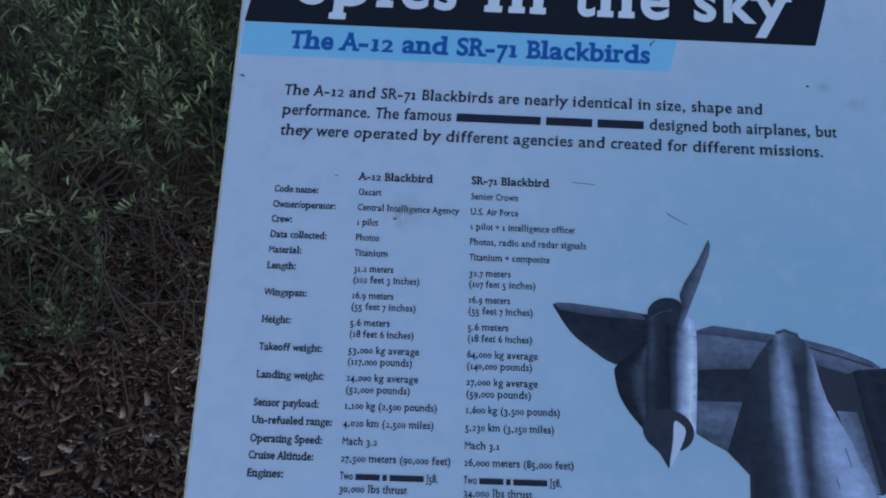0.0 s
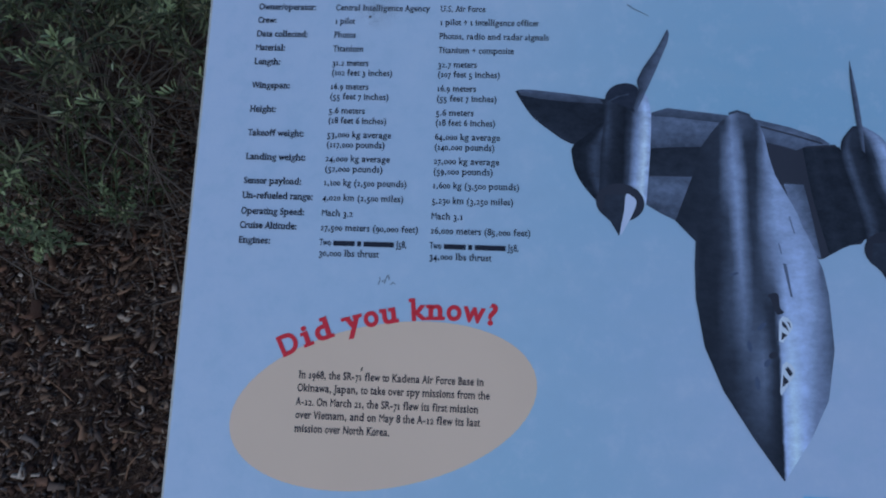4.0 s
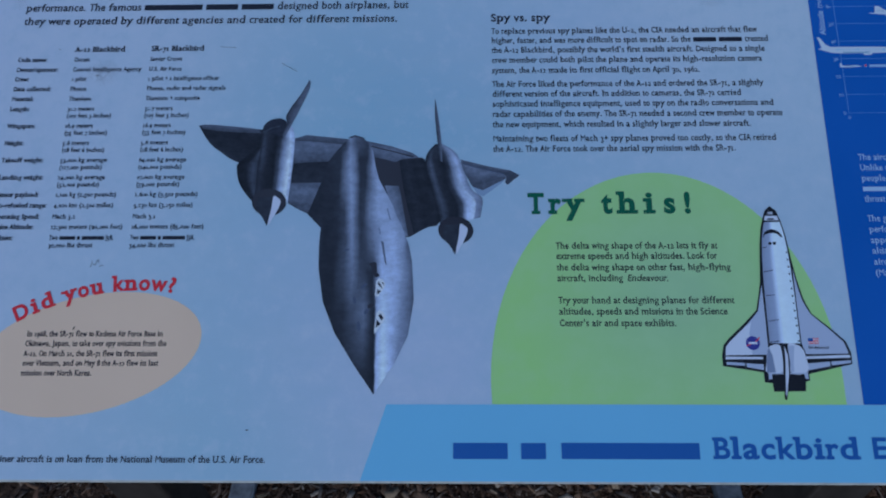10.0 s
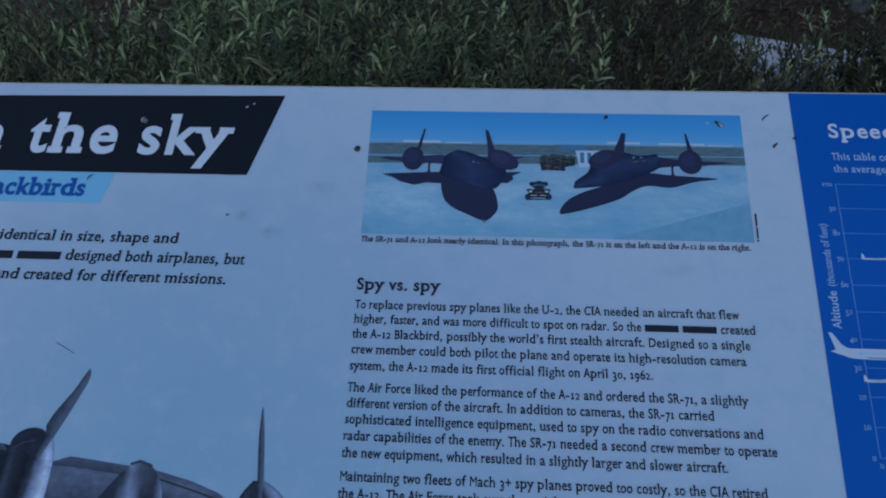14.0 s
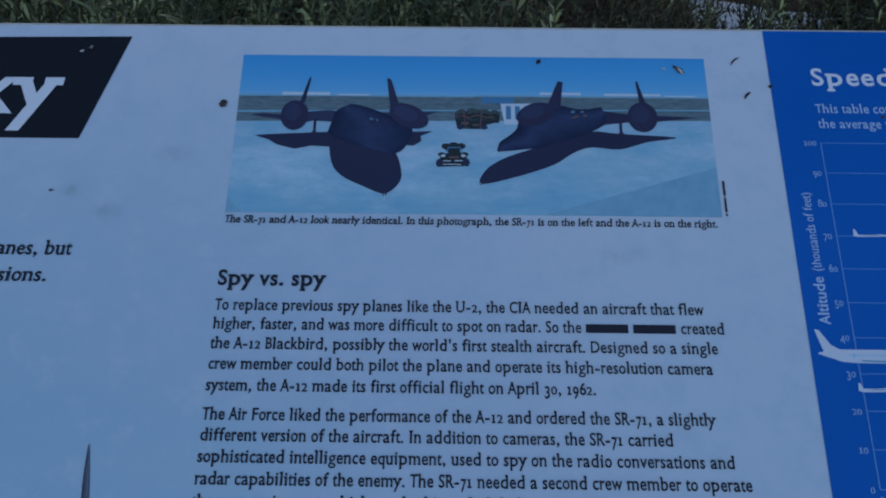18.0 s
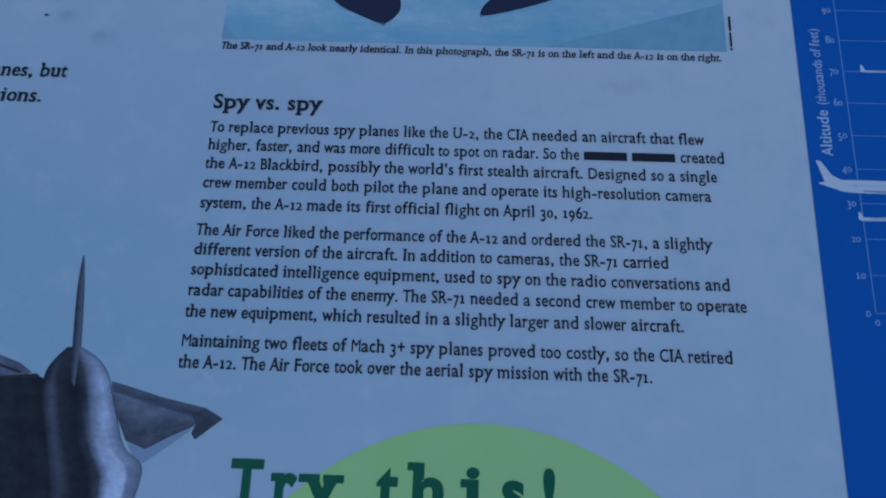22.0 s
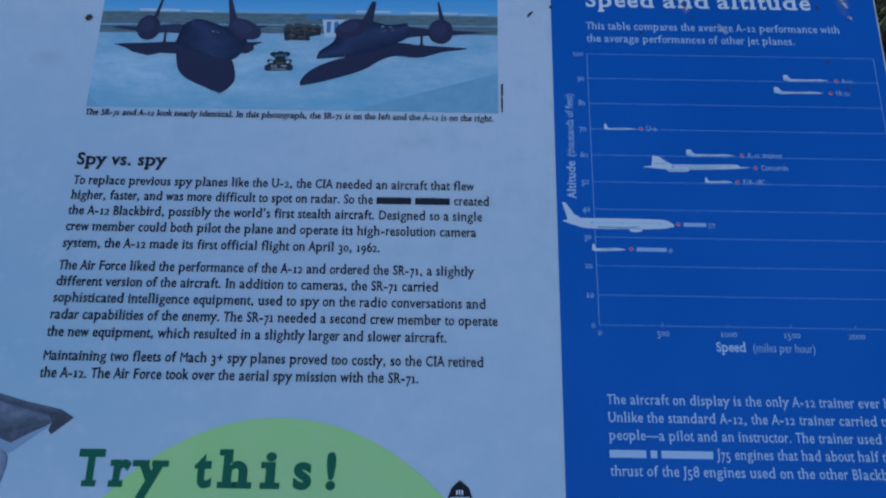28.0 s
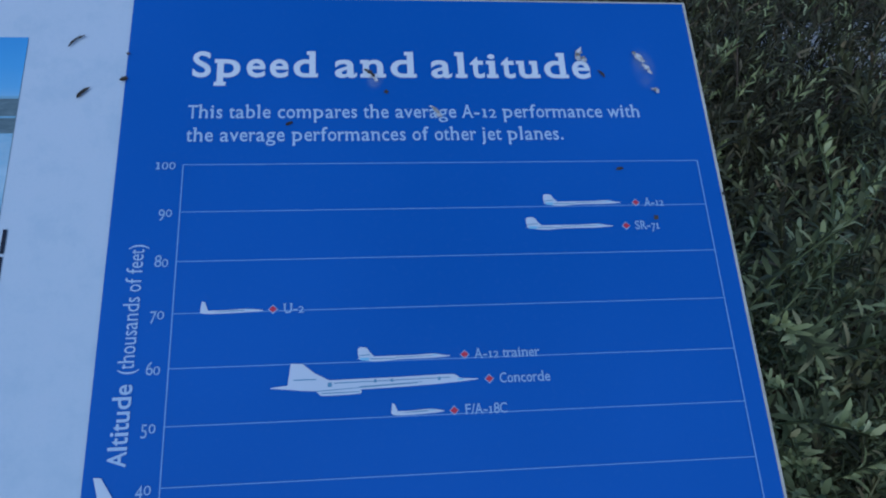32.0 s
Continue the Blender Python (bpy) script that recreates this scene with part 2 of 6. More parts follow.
k.color(k.ramp(k.noise(30, 6), [(0.3, (0.70, 0.64, 0.56)), (0.7, (0.85, 0.79, 0.70))])).bump(k.noise(150, 4), 0.3, 0.003)
concrete_mat = k.mat

# ------------------------------------------------------------------ lettering: the built-in font, glyph by glyph
GLYPHS = {}


def load_font(chars, weight, slab):
    """Fills GLYPHS for all the characters in one go. slab: length of the square serifs put on flat stroke ends."""
    if (weight, slab) in GLYPHS:
        return GLYPHS[(weight, slab)]
    gap, table = 3.0, {}
    cu = bpy.data.curves.new("glyph", "FONT")
    todo, obs = sorted(set(chars) - {" ", "\u2588"}), []
    for c in ["|", "||"] + [x for c in todo for x in (c, "|" + c + "|")]:
        cv = bpy.data.curves.new("glyph", "FONT")
        cv.body, cv.size, cv.resolution_u, cv.fill_mode = c, 1.0, (7 if weight > 0.015 else 3), "FRONT"
        cv.offset = 0.0 if "M" in c else (min(weight, 0.012) * 0.35 if "g" in c else weight)
        ob = bpy.data.objects.new("glyph", cv)
        scene.collection.objects.link(ob)
        obs.append(ob)
    dg = bpy.context.evaluated_depsgraph_get()
    data = []
    for ob in obs:
        me = bpy.data.meshes.new_from_object(ob.evaluated_get(dg))
        data.append((np.array([p.co[:2] for p in me.vertices]).reshape(-1, 2), [tuple(p.vertices) for p in me.polygons]))
        bpy.data.meshes.remove(me)
    for ob in obs:
        cv = ob.data
        bpy.data.objects.remove(ob)
        bpy.data.curves.remove(cv)
    bpy.data.curves.remove(cu)
    two = np.ptp(data[1][0][:, 0])
    for i, c in enumerate(todo):
        v, f = data[2 + 2 * i]
        adv = np.ptp(data[3 + 2 * i][0][:, 0]) - two
        table[c] = (v.copy(), f, adv, [])
    cap = table["H"][0][:, 1].max() if "H" in table else 0.7
    xh = table["x"][0][:, 1].max() if "x" in table else 0.53
    if slab:
        for c in todo:
            if not c.isalpha() or c in "MNVWgaesczoSCGOQvw":
                continue
            v, f, adv, extra = table[c]
            count = {}
            for t in f:
                for a, b in zip(t, t[1:] + t[:1]):
                    key = (min(a, b), max(a, b))
                    count[key] = count.get(key, 0) + 1
            for (a, b), n in count.items():
                (x0, y0), (x1, y1) = sorted((tuple(v[a]), tuple(v[b])))
                if n > 1 or abs(y1 - y0) > 1e-3 or not 0.04 < x1 - x0 < 0.27:
                    continue
                y, h = (y0 + y1) / 2, 0.085 + weight
                low, desc = abs(y) < 0.05, y < -0.12
                if (low or desc) and c not in "ctfjyk" and weight < 0.017:
                    extra.append((x0 - slab * 0.25, y, x1 + slab * 0.25, y + h * 0.8))
                elif (low or desc) and c not in "ctfjyk":
                    extra.append((x0 - slab, y, x1 + slab, y + h))
                elif abs(y - xh) < 0.06 and c in "inmrpuy":
                    extra.append((x0 - slab, y - h, x1 + (slab * 0.6 if c in "y" else 0), y))
                elif y > cap - 0.05 and c.islower() and c not in "tf":
                    extra.append((x0 - slab, y - h, x1, y))
                elif y > cap - 0.05 and c.isupper() and c not in "ECGSTF":
                    extra.append((x0 - slab, y - h, x1 + slab, y))
    table["cap"], table["xh"] = cap, xh
    GLYPHS[(weight, slab)] = table
    return table


# widths of the lettering beside those of the built-in font
PITCH = {
    " ": 0.88, "!": 1.00, "&": 0.90, "'": 1.40, "(": 1.10, ")": 1.10, "+": 0.90, ",": 1.30, "-": 1.26, ".": 1.11, "/": 1.00, "0": 0.96, "1": 0.85,
    "2": 0.93, "3": 0.96, "4": 0.95, "5": 0.95, "6": 0.97, "7": 0.83, "8": 0.96, "9": 0.97, ":": 1.15, "?": 1.00, "A": 0.82, "B": 0.86, "C": 0.83,
    "D": 0.90, "E": 0.95, "F": 1.05, "G": 0.86, "H": 0.88, "I": 1.19, "J": 1.00, "K": 0.92, "L": 0.95, "M": 0.86, "N": 0.88, "O": 0.85, "P": 0.92,
    "Q": 0.86, "R": 0.87, "S": 0.95, "T": 0.82, "U": 0.94, "V": 0.86, "W": 0.82, "X": 0.90, "Y": 0.86, "Z": 0.90, "a": 1.11, "b": 1.07, "c": 0.98,
    "d": 1.14, "e": 0.94, "f": 1.34, "g": 1.21, "h": 1.11, "i": 1.24, "j": 1.20, "k": 0.97, "l": 1.25, "m": 1.08, "n": 1.06, "o": 0.89, "p": 1.21,
    "q": 0.97, "r": 0.86, "s": 0.95, "t": 0.85, "u": 1.05, "v": 1.01, "w": 0.90, "x": 1.00, "y": 1.10, "z": 1.00,
}
CHARS = "ABCDEFGHIJKLMNOPQRSTUVWXYZabcdefghijklmnopqrstuvwxyz0123456789.,:()'&+-?!/\u2014|x"


def set_line(body, u0, u1, v, cap, weight=0.0, slab=0.0, lean=0.0, space=0.0, arc=None):
    """Glyph vertices and faces for one line between u0 and u1 on the baseline v, in units of the layout. A block sign stands for a barred letter.
    arc: function of the way along the line, giving the rise and the turn."""
    table = load_font(CHARS, weight, slab)
    size = cap / table["cap"]
    xh, top = table["xh"], table["cap"]
    pens, x, word = [], 0.0, None
    for c in body:
        if c == " ":
            x += (0.30 + space) * PITCH[" "]
            word = None
        elif c == "\u2588":
            if word is not None:
                pens[word][2] = x + 0.56
            else:
                pens.append(["bar", x, x + 0.56])
                word = len(pens) - 1
            x += 0.60 + space
        else:
            own = table[c][2] * (0.92 if c.isdigit() else 1.0) + space
            pens.append([c, x, PITCH.get(c, 1.0)])
            x += own * PITCH.get(c, 1.0)
            word = None
    total = x - space
    sx = (u1 - u0) / total if u1 else size
    V, F = [], []

    def put(pts, faces, at, z):
        off = len(V)
        mid = at
        for px_, py_ in pts:
            X, Y = (px_ + lean * py_) * sx, py_ * size
            if arc:
                m = (mid + 0.25) * sx / max(u1 - u0, 1e-6)
                rise, turn = arc(m)
                cx = (mid + 0.25) * sx
                dx = X - cx
                X, Y = cx + dx * math.cos(turn) - Y * math.sin(turn), rise + dx * math.sin(turn) + Y * math.cos(turn)
            V.append(((u0 + X) * UNIT, (v + Y) * UNIT, z))
        F.extend(tuple(i + off for i in f) for f in faces)

    starts = []
    for turn_, (c, a, b) in enumerate(pens):
        starts.append(len(V))
        up_ = 0.00003 * (turn_ % 3)
        if c == "bar":
            put([(a, 0.0), (b, 0.0), (b, xh * 1.15), (a, xh * 1.15)], [(0, 1, 2, 3)], a, 0.0)
            continue
        pts, faces, adv, extra = table["I" if c == "1" else c]
        wide = min(max(1 + 0.85 * (b - 1), 0.82), 1.16)   # how far the letter itself is drawn out
        shift = (b - wide) * adv / 2
        if c == "1":
            lead = 0.10 + (table[c][2] * 0.92 * b - adv) / 2 - 0.10
            q = [(px_ + a + lead, py_ * xh / top) for px_, py_ in pts]
            lo, hi = min(p_[0] for p_ in pts), max(p_[0] for p_ in pts)
            extra = [(lo - 0.075 + lead, 0.0, hi + 0.075 + lead, 0.085), (lo - 0.075 + lead, xh - 0.085, hi + lead, xh)]
        elif c in "02":
            q = [(px_ * 0.92 * wide + shift + a, py_ * xh / top) for px_, py_ in pts]
        elif c in "34579":
            q = [(px_ * 0.92 * wide + shift + a, py_ - (top - xh) * 0.95) for px_, py_ in pts]
        else:
            tall = 1.04 if c.islower() else 1.0
            q = [(px_ * wide + shift + a, py_ * tall) for px_, py_ in pts]
            extra = [(x0 * wide + shift, y0 * tall, x1 * wide + shift, y1 * tall) for x0, y0, x1, y1 in extra]
        put(q, faces, a, up_)
        for x0, y0, x1, y1 in extra:
            put([(x0 + a, y0), (x1 + a, y0), (x1 + a, y1), (x0 + a, y1)], [(0, 1, 2, 3)], a, 0.00012 + up_)
    return V, F, starts


LAYER = 0.00022


def lettering(name, lines, material, parent, layer=3, label="", letters=False, **style):
    """One printed block: rows of (text, from, to, baseline, cap height). letters: each letter is a part of its own."""
    V, F = [], []
    for body, u0, u1, v, cap in lines:
        a, b, starts = set_line(body, u0, u1, v, cap, **style)
        a = [(x, y, z + layer * LAYER) for x, y, z in a]
        if letters:
            for lo, hi in zip(starts, starts[1:] + [len(a)]):
                part(name, mesh_of(name, a[lo:hi], [tuple(i - lo for i in f) for f in b if lo <= f[0] < hi]), material, parent, label)
            continue
        off = len(V)
        V += a
        F += [tuple(i + off for i in f) for f in b]
    return None if letters else part(name, mesh_of(name, V, F), material, parent, label)


# ------------------------------------------------------------------ flat printed shapes
def curve_through(pts, n=6, closed=True):
    """A smooth line through the points (Catmull-Rom)."""
    p = np.array(pts, float)
    out, m = [], len(p)
    for i in range(m if closed else m - 1):
        a, b, c, d = (p[(i + j - 1) % m] if closed else p[min(max(i + j - 1, 0), m - 1)] for j in range(4))
        for t in np.linspace(0, 1, n, endpoint=False):
            out.append(0.5 * (2 * b + (c - a) * t + (2 * a - 5 * b + 4 * c - d) * t * t + (3 * b - a - 3 * c + d) * t ** 3))
    if not closed:
        out.append(p[-1])
    return [tuple(q) for q in out]


def ellipse(cx, cy, rx, ry, turn=0.0, n=48, start=0.0, stop=2 * math.pi):
    c, s = math.cos(turn), math.sin(turn)
    out = []
    for i in range(n):
        a = start + (stop - start) * i / (n if stop - start > 6.28 else n - 1)
        x, y = rx * math.cos(a), ry * math.sin(a)
        out.append((cx + x * c - y * s, cy + x * s + y * c))
    return out


def stroke(pts, width, closed=False):
    """Quads that follow a line of points with the given width."""
    p = [Vector(q) for q in pts]
    quads, m = [], len(p)
    for i in range(m if closed else m - 1):
        a, b = p[i], p[(i + 1) % m]
        d = (b - a).normalized() if (b - a).length > 1e-9 else Vector((1, 0))
        n, e = Vector((-d.y, d.x)) * width / 2, d * width * 0.35
        quads.append([tuple(a - e + n), tuple(a - e - n), tuple(b + e - n), tuple(b + e + n)])
    return quads


def laid(parent):
    """The pose of a print: on the sign's slope, or as the print that it belongs to lies."""
    return PANEL if parent == sign else None


def flat(name, polys, material, parent, layer=1, label="", joined=False):
    """Printed areas: outlines in units of the layout, filled. Each is a part of its own unless they make up one shape."""
    if len(polys) > 1 and not joined:
        return [flat(name, [p], material, parent, layer + 0.08 * (i % 4), label) for i, p in enumerate(polys)][0]
    V, F = [], []
    for i, p in enumerate(polys):
        off = len(V)
        z = (layer + 0.08 * (i % 4)) * LAYER
        V += [(x * UNIT, y * UNIT, z) for x, y in p]
        F.append(tuple(range(off, off + len(p))))
    return part(name, mesh_of(name, V, F), material, parent, label, laid(parent))


def loft(name, left, right, material, parent, layer=2, rows=24, label="", cols=6, straight=False, square=None):
    """A printed area between two lines, with a coordinate that runs across it and one along it. square: (u, v, width, height) of the field that the coordinates span instead."""
    L, R = (left, right) if straight else (curve_through(left, 8, False), curve_through(right, 8, False))

    def at(line, t):
        f = t * (len(line) - 1)
        i = min(int(f), len(line) - 2)
        return Vector(line[i]).lerp(Vector(line[i + 1]), f - i)

    V, F, uv = [], [], []
    for j in range(rows + 1):
        a, b = at(L, j / rows), at(R, j / rows)
        for i in range(cols + 1):
            q = a.lerp(b, i / cols)
            V.append((q.x * UNIT, q.y * UNIT, layer * LAYER))
            uv.append(((q.x - square[0]) / square[2], (q.y - square[1]) / square[3]) if square else (i / cols, j / rows))
    for j in range(rows):
        for i in range(cols):
            o = j * (cols + 1) + i
            F.append((o, o + 1, o + cols + 2, o + cols + 1))
    me = mesh_of(name, V, F)
    lay = me.uv_layers.new(name="across")
    for poly in me.polygons:
        for li in poly.loop_indices:
            lay.data[li].uv = uv[me.loops[li].vertex_index]
    return part(name, me, material, parent, label, laid(parent))


def halftone(name, stops=None, rough=0.5, mottling=0.12, scale=45.0, levels=None, tint=(0.87, 0.96, 1.22), streak=0.6):
    """A photographic print whose tone runs across the area. levels: the tones at steps along it."""
    q = Nodes(name, rough + 0.08, spec=0.08)
    s = q.t.nodes.new("ShaderNodeSeparateXYZ")
    q.link(q.coords("UV"), s.inputs[0])
    n = q.noise(scale, 5, 0.6)
    off = q.t.nodes.new("ShaderNodeMath")
    off.operation = "MULTIPLY_ADD"
    q.link(n, off.inputs[0])
    off.inputs[1].default_value, off.inputs[2].default_value = mottling, -mottling / 2
    add = q.t.nodes.new("ShaderNodeMath")
    q.link(s.outputs[0], add.inputs[0])
    q.link(off.outputs[0], add.inputs[1])

    def toned(rows_):
        return q.ramp(add.outputs[0], [(p, tuple(min(0.86, (0.014 + g * (0.72 + 0.85 * g)) * c) for c in tint)) for p, g in rows_])

    levels = levels or [(0.0, stops)]
    tone = toned(levels[0][1])
    for (p0, _), (p1, rows_) in zip(levels, levels[1:]):
        tone = q.mix(q.ramp(s.outputs[1], [(p0, (0, 0, 0)), (p1, (1, 1, 1))]), tone, toned(rows_))
    streaks = q.ramp(q.noise(85, 6, 0.75, stretch=(0.9, 1.3, 1)), [(0.36, (0.50, 0.50, 0.50)), (0.64, (1.22, 1.22, 1.22))])
    q.color(q.mix(streak, tone, q.mix(1.0, tone, streaks, "MULTIPLY")))
    return q.mat

# ------------------------------------------------------------------ the sign: board, frame and posts
sign = tagged(new("information_sign"), "sloping blue museum panel about spy planes on dark steel posts", "sign")
WIDE, TALL = 1.4345, 0.826

bm = box(bmesh.new(), (0, 0, -0.0028), (WIDE * UNIT, TALL * UNIT, -0.0006), 0.0007, 2)
board = part("board", bm, core_mat, sign, "cream-edged laminate board", PANEL)
bm = box(bmesh.new(), (0.0012, 0.0012, -0.0124), (WIDE * UNIT - 0.0012, TALL * UNIT - 0.0012, -0.0028), 0.0008, 2)
part("backing", bm, steel_mat, sign, "dark brown backing under the board", PANEL)


def rect(u0, v0, u1, v1):
    return [(u0, v0), (u1, v0), (u1, v1), (u0, v1)]


INSET = 0.0026
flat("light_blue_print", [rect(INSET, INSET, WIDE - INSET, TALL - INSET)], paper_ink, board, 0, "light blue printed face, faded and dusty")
flat("deep_blue_field", [rect(1.1195, 0.0900, WIDE - INSET, TALL - INSET)], deep_ink, board, 2, "deep royal blue printed field")
flat("lower_band", [[(0.5310, INSET), (WIDE - INSET, INSET), (WIDE - INSET, 0.0897), (0.5600, 0.0897)]], band_ink, board, 1, "mid blue printed band")
flat("title_band", [[(0.0052, 0.7175), (0.5675, 0.7175), (0.5960, 0.8125), (0.0190, 0.8050)]], black_ink, board, 2, "black slanted title band")
flat("subtitle_band", [[(0.0045, 0.6815), (0.4205, 0.6825), (0.4300, 0.7172), (0.0052, 0.7172)]], cyan_ink, board, 1, "bright cyan printed band")
dome = [(0.6853, 0.0900)] + [(0.892 + 0.2078 * math.cos(a), 0.118 + 0.262 * math.sin(a)) for a in np.linspace(math.pi * 1.0, 0, 40)] + [(1.1000, 0.0900)]
flat("green_dome", [dome], dome_ink, board, 1, "leaf green printed half oval")
flat("sand_oval", [ellipse(0.1945, 0.1500, 0.1400, 0.0720, radians(12), 64)], sand_ink, board, 1, "sand-coloured printed oval")

BAR = "\u2588"
TITLE = [("Spies", 0.0551, 0.2115), ("in", 0.2385, 0.3001), ("the", 0.3285, 0.4229), ("sky", 0.4468, 0.5418)]
for word, u0, u1 in TITLE:
    lettering("title_letter", [(word, u0, u1, 0.7405, 0.0455)], white_ink, board, 4, "white slab-serif letter", letters=True, weight=0.024, slab=0.042, lean=0.06, space=0.07)
lettering("subtitle_letter", [("The A-12 and SR-71 Blackbirds", 0.0512, 0.4020, 0.6905, 0.0190)], royal_ink, board, 3, "blue slab-serif letter", letters=True, weight=0.030, slab=0.07, lean=0.06, space=0.03)
lettering("introduction", [
    ("The A-12 and SR-71 Blackbirds are nearly identical in size, shape and", 0.0503, 0.5091, 0.6408, 0.0110),
    ("performance. The famous " + BAR * 9 + " " + BAR * 5 + " " + BAR * 5 + " designed both airplanes, but", 0.0500, 0.5782, 0.6203, 0.0110),
    ("they were operated by different agencies and created for different missions.", 0.0503, 0.5640, 0.5995, 0.0110)], text_ink, board, 3, weight=0.014, slab=0.05, lean=0.07, space=0.025)

# the table of figures
lettering("table_heading", [("A-12 Blackbird", 0.1271, 0.1951, 0.5578, 0.0076)], text_ink, board, 3, weight=0.024, slab=0.06, space=0.02)
lettering("table_heading", [("SR-71 Blackbird", 0.2308, 0.3030, 0.5582, 0.0076)], text_ink, board, 3, weight=0.024, slab=0.06, space=0.02)
ROWS_V = [0.5432, 0.5284, 0.5143, 0.4998, 0.4854, 0.4708, 0.4465, 0.4222, 0.3982, 0.3744, 0.3508, 0.3363, 0.3212, 0.3075, 0.2932]
LABELS = [("Code name:", 0.0906), ("Owner/operator:", 0.1079), ("Crew:", 0.0693), ("Data collected:", 0.1015), ("Material:", 0.0802), ("Length:", 0.0764),
          ("Wingspan:", 0.0878), ("Height:", 0.0760), ("Takeoff weight:", 0.1052), ("Landing weight:", 0.1085), ("Sensor payload:", 0.1060),
          ("Un-refueled range:", 0.1182), ("Operating Speed:", 0.1111), ("Cruise Altitude:", 0.1050), ("Engines:", 0.0808)]
for (s, e), v in zip(LABELS, ROWS_V):
    lettering("table_label", [(s, 0.0503, e, v, 0.0064)], text_ink, board, 3, weight=0.020, slab=0.055, space=0.02)
MAKER = BAR * 5 + " " + BAR + " " + BAR * 7
A_ROWS = [("Oxcart", 0.1482, 0), ("Central Intelligence Agency", 0.2203, 1), ("1 pilot", 0.1470, 2), ("Photos", 0.1489, 3), ("Titanium", 0.1574, 4),
          ("31.2 meters", 0.1633, 5), ("(102 feet 3 inches)", 0.1872, 5.5), ("16.9 meters", 0.1646, 6), ("(55 feet 7 inches)", 0.1849, 6.5),
          ("5.6 meters", 0.1625, 7), ("(18 feet 6 inches)", 0.1841, 7.5), ("53,000 kg average", 0.1892, 8), ("(117,000 pounds)", 0.1838, 8.5),
          ("24,000 kg average", 0.1893, 9), ("(52,000 pounds)", 0.1831, 9.5), ("1,100 kg (2,500 pounds)", 0.2067, 10), ("4,020 km (2,500 miles)", 0.2044, 11),
          ("Mach 3.2", 0.1572, 12), ("27,500 meters (90,000 feet)", 0.2197, 13), ("Two " + MAKER + " J58,", 0.2095, 14), ("30,000 lbs thrust", 0.1838, 14.5)]
S_ROWS = [("Senior Crown", 0.2747, 0), ("U.S. Air Force", 0.2748, 1), ("1 pilot + 1 intelligence officer", 0.3267, 2), ("Photos, radio and radar signals", 0.3367, 3),
          ("Titanium + composite", 0.3033, 4), ("32.7 meters", 0.2684, 5), ("(107 feet 5 inches)", 0.2909, 5.5), ("16.9 meters", 0.2683, 6),
          ("(55 feet 7 inches)", 0.2886, 6.5), ("5.6 meters", 0.2670, 7), ("(18 feet 6 inches)", 0.2880, 7.5), ("64,000 kg average", 0.2927, 8),
          ("(140,000 pounds)", 0.2880, 8.5), ("27,000 kg average", 0.2927, 9), ("(59,000 pounds)", 0.2872, 9.5), ("1,600 kg (3,500 pounds)", 0.3122, 10),
          ("5,230 km (3,250 miles)", 0.3070, 11), ("Mach 3.1", 0.2606, 12), ("26,000 meters (85,000 feet)", 0.3236, 13), ("Two " + MAKER + " J58,", 0.3129, 14),
          ("34,000 lbs thrust", 0.2880, 14.5)]
for rows_, left in ((A_ROWS, 0.1274), (S_ROWS, 0.2307)):
    lettering("table_column", [(s, left, e, ROWS_V[int(i)] - (0.0100 if i % 1 else 0), 0.0062) for s, e, i in rows_], text_ink, board, 3, weight=0.012, slab=0.05, space=0.025)

# did you know
def arch(m):
    """Rise and turn of the red line of letters."""
    return 0.1052 * m - 0.0685 * m * m, math.atan((0.1052 - 0.137 * m) / 0.1919)


lettering("question_letter", [("Did you know?", 0.1000, 0.2935, 0.1880, 0.0190)], red_ink, board, 3, "red slab-serif letter", letters=True, weight=0.030, slab=0.075, space=0.08, arc=arch)
lettering("oval_text", [
    ("In 1968, the SR-71 flew to Kadena Air Force Base in", 0.1170, 0.2849, 0.1706, 0.0068),
    ("Okinawa, Japan, to take over spy missions from the", 0.1166, 0.2905, 0.1588, 0.0068),
    ("A-12. On March 21, the SR-71 flew its first mission", 0.1164, 0.2807, 0.1465, 0.0068),
    ("over Vietnam, and on May 8 the A-12 flew its last", 0.1166, 0.2824, 0.1350, 0.0068),
    ("mission over North Korea.", 0.1166, 0.2028, 0.1230, 0.0068)], text_ink, board, 3, weight=0.014, slab=0.05, space=0.025)
lettering("loan_line", [("This A-12 trainer aircraft is on loan from the National Museum of the U.S. Air Force.", 0.0503, 0.4202, 0.0225, 0.0077)], text_ink, board, 3, weight=0.012, slab=0.05, space=0.025)
lettering("exhibit_letter", [(BAR * 3, 0.6390, 0.7039, 0.0275, 0.0235), (BAR, 0.7181, 0.7490, 0.0275, 0.0235), (BAR * 8, 0.7649, 0.9258, 0.0278, 0.0235),
                           ("Blackbird", 0.9401, 1.1073, 0.0290, 0.0235), ("Exhibit", 1.1211, 1.2480, 0.0295, 0.0235), ("& Garden", 1.2620, 1.4130, 0.0300, 0.0235)],
          royal_ink, board, 3, "dark blue slab-serif letter or bar", letters=True, weight=0.024, slab=0.06, space=0.05)

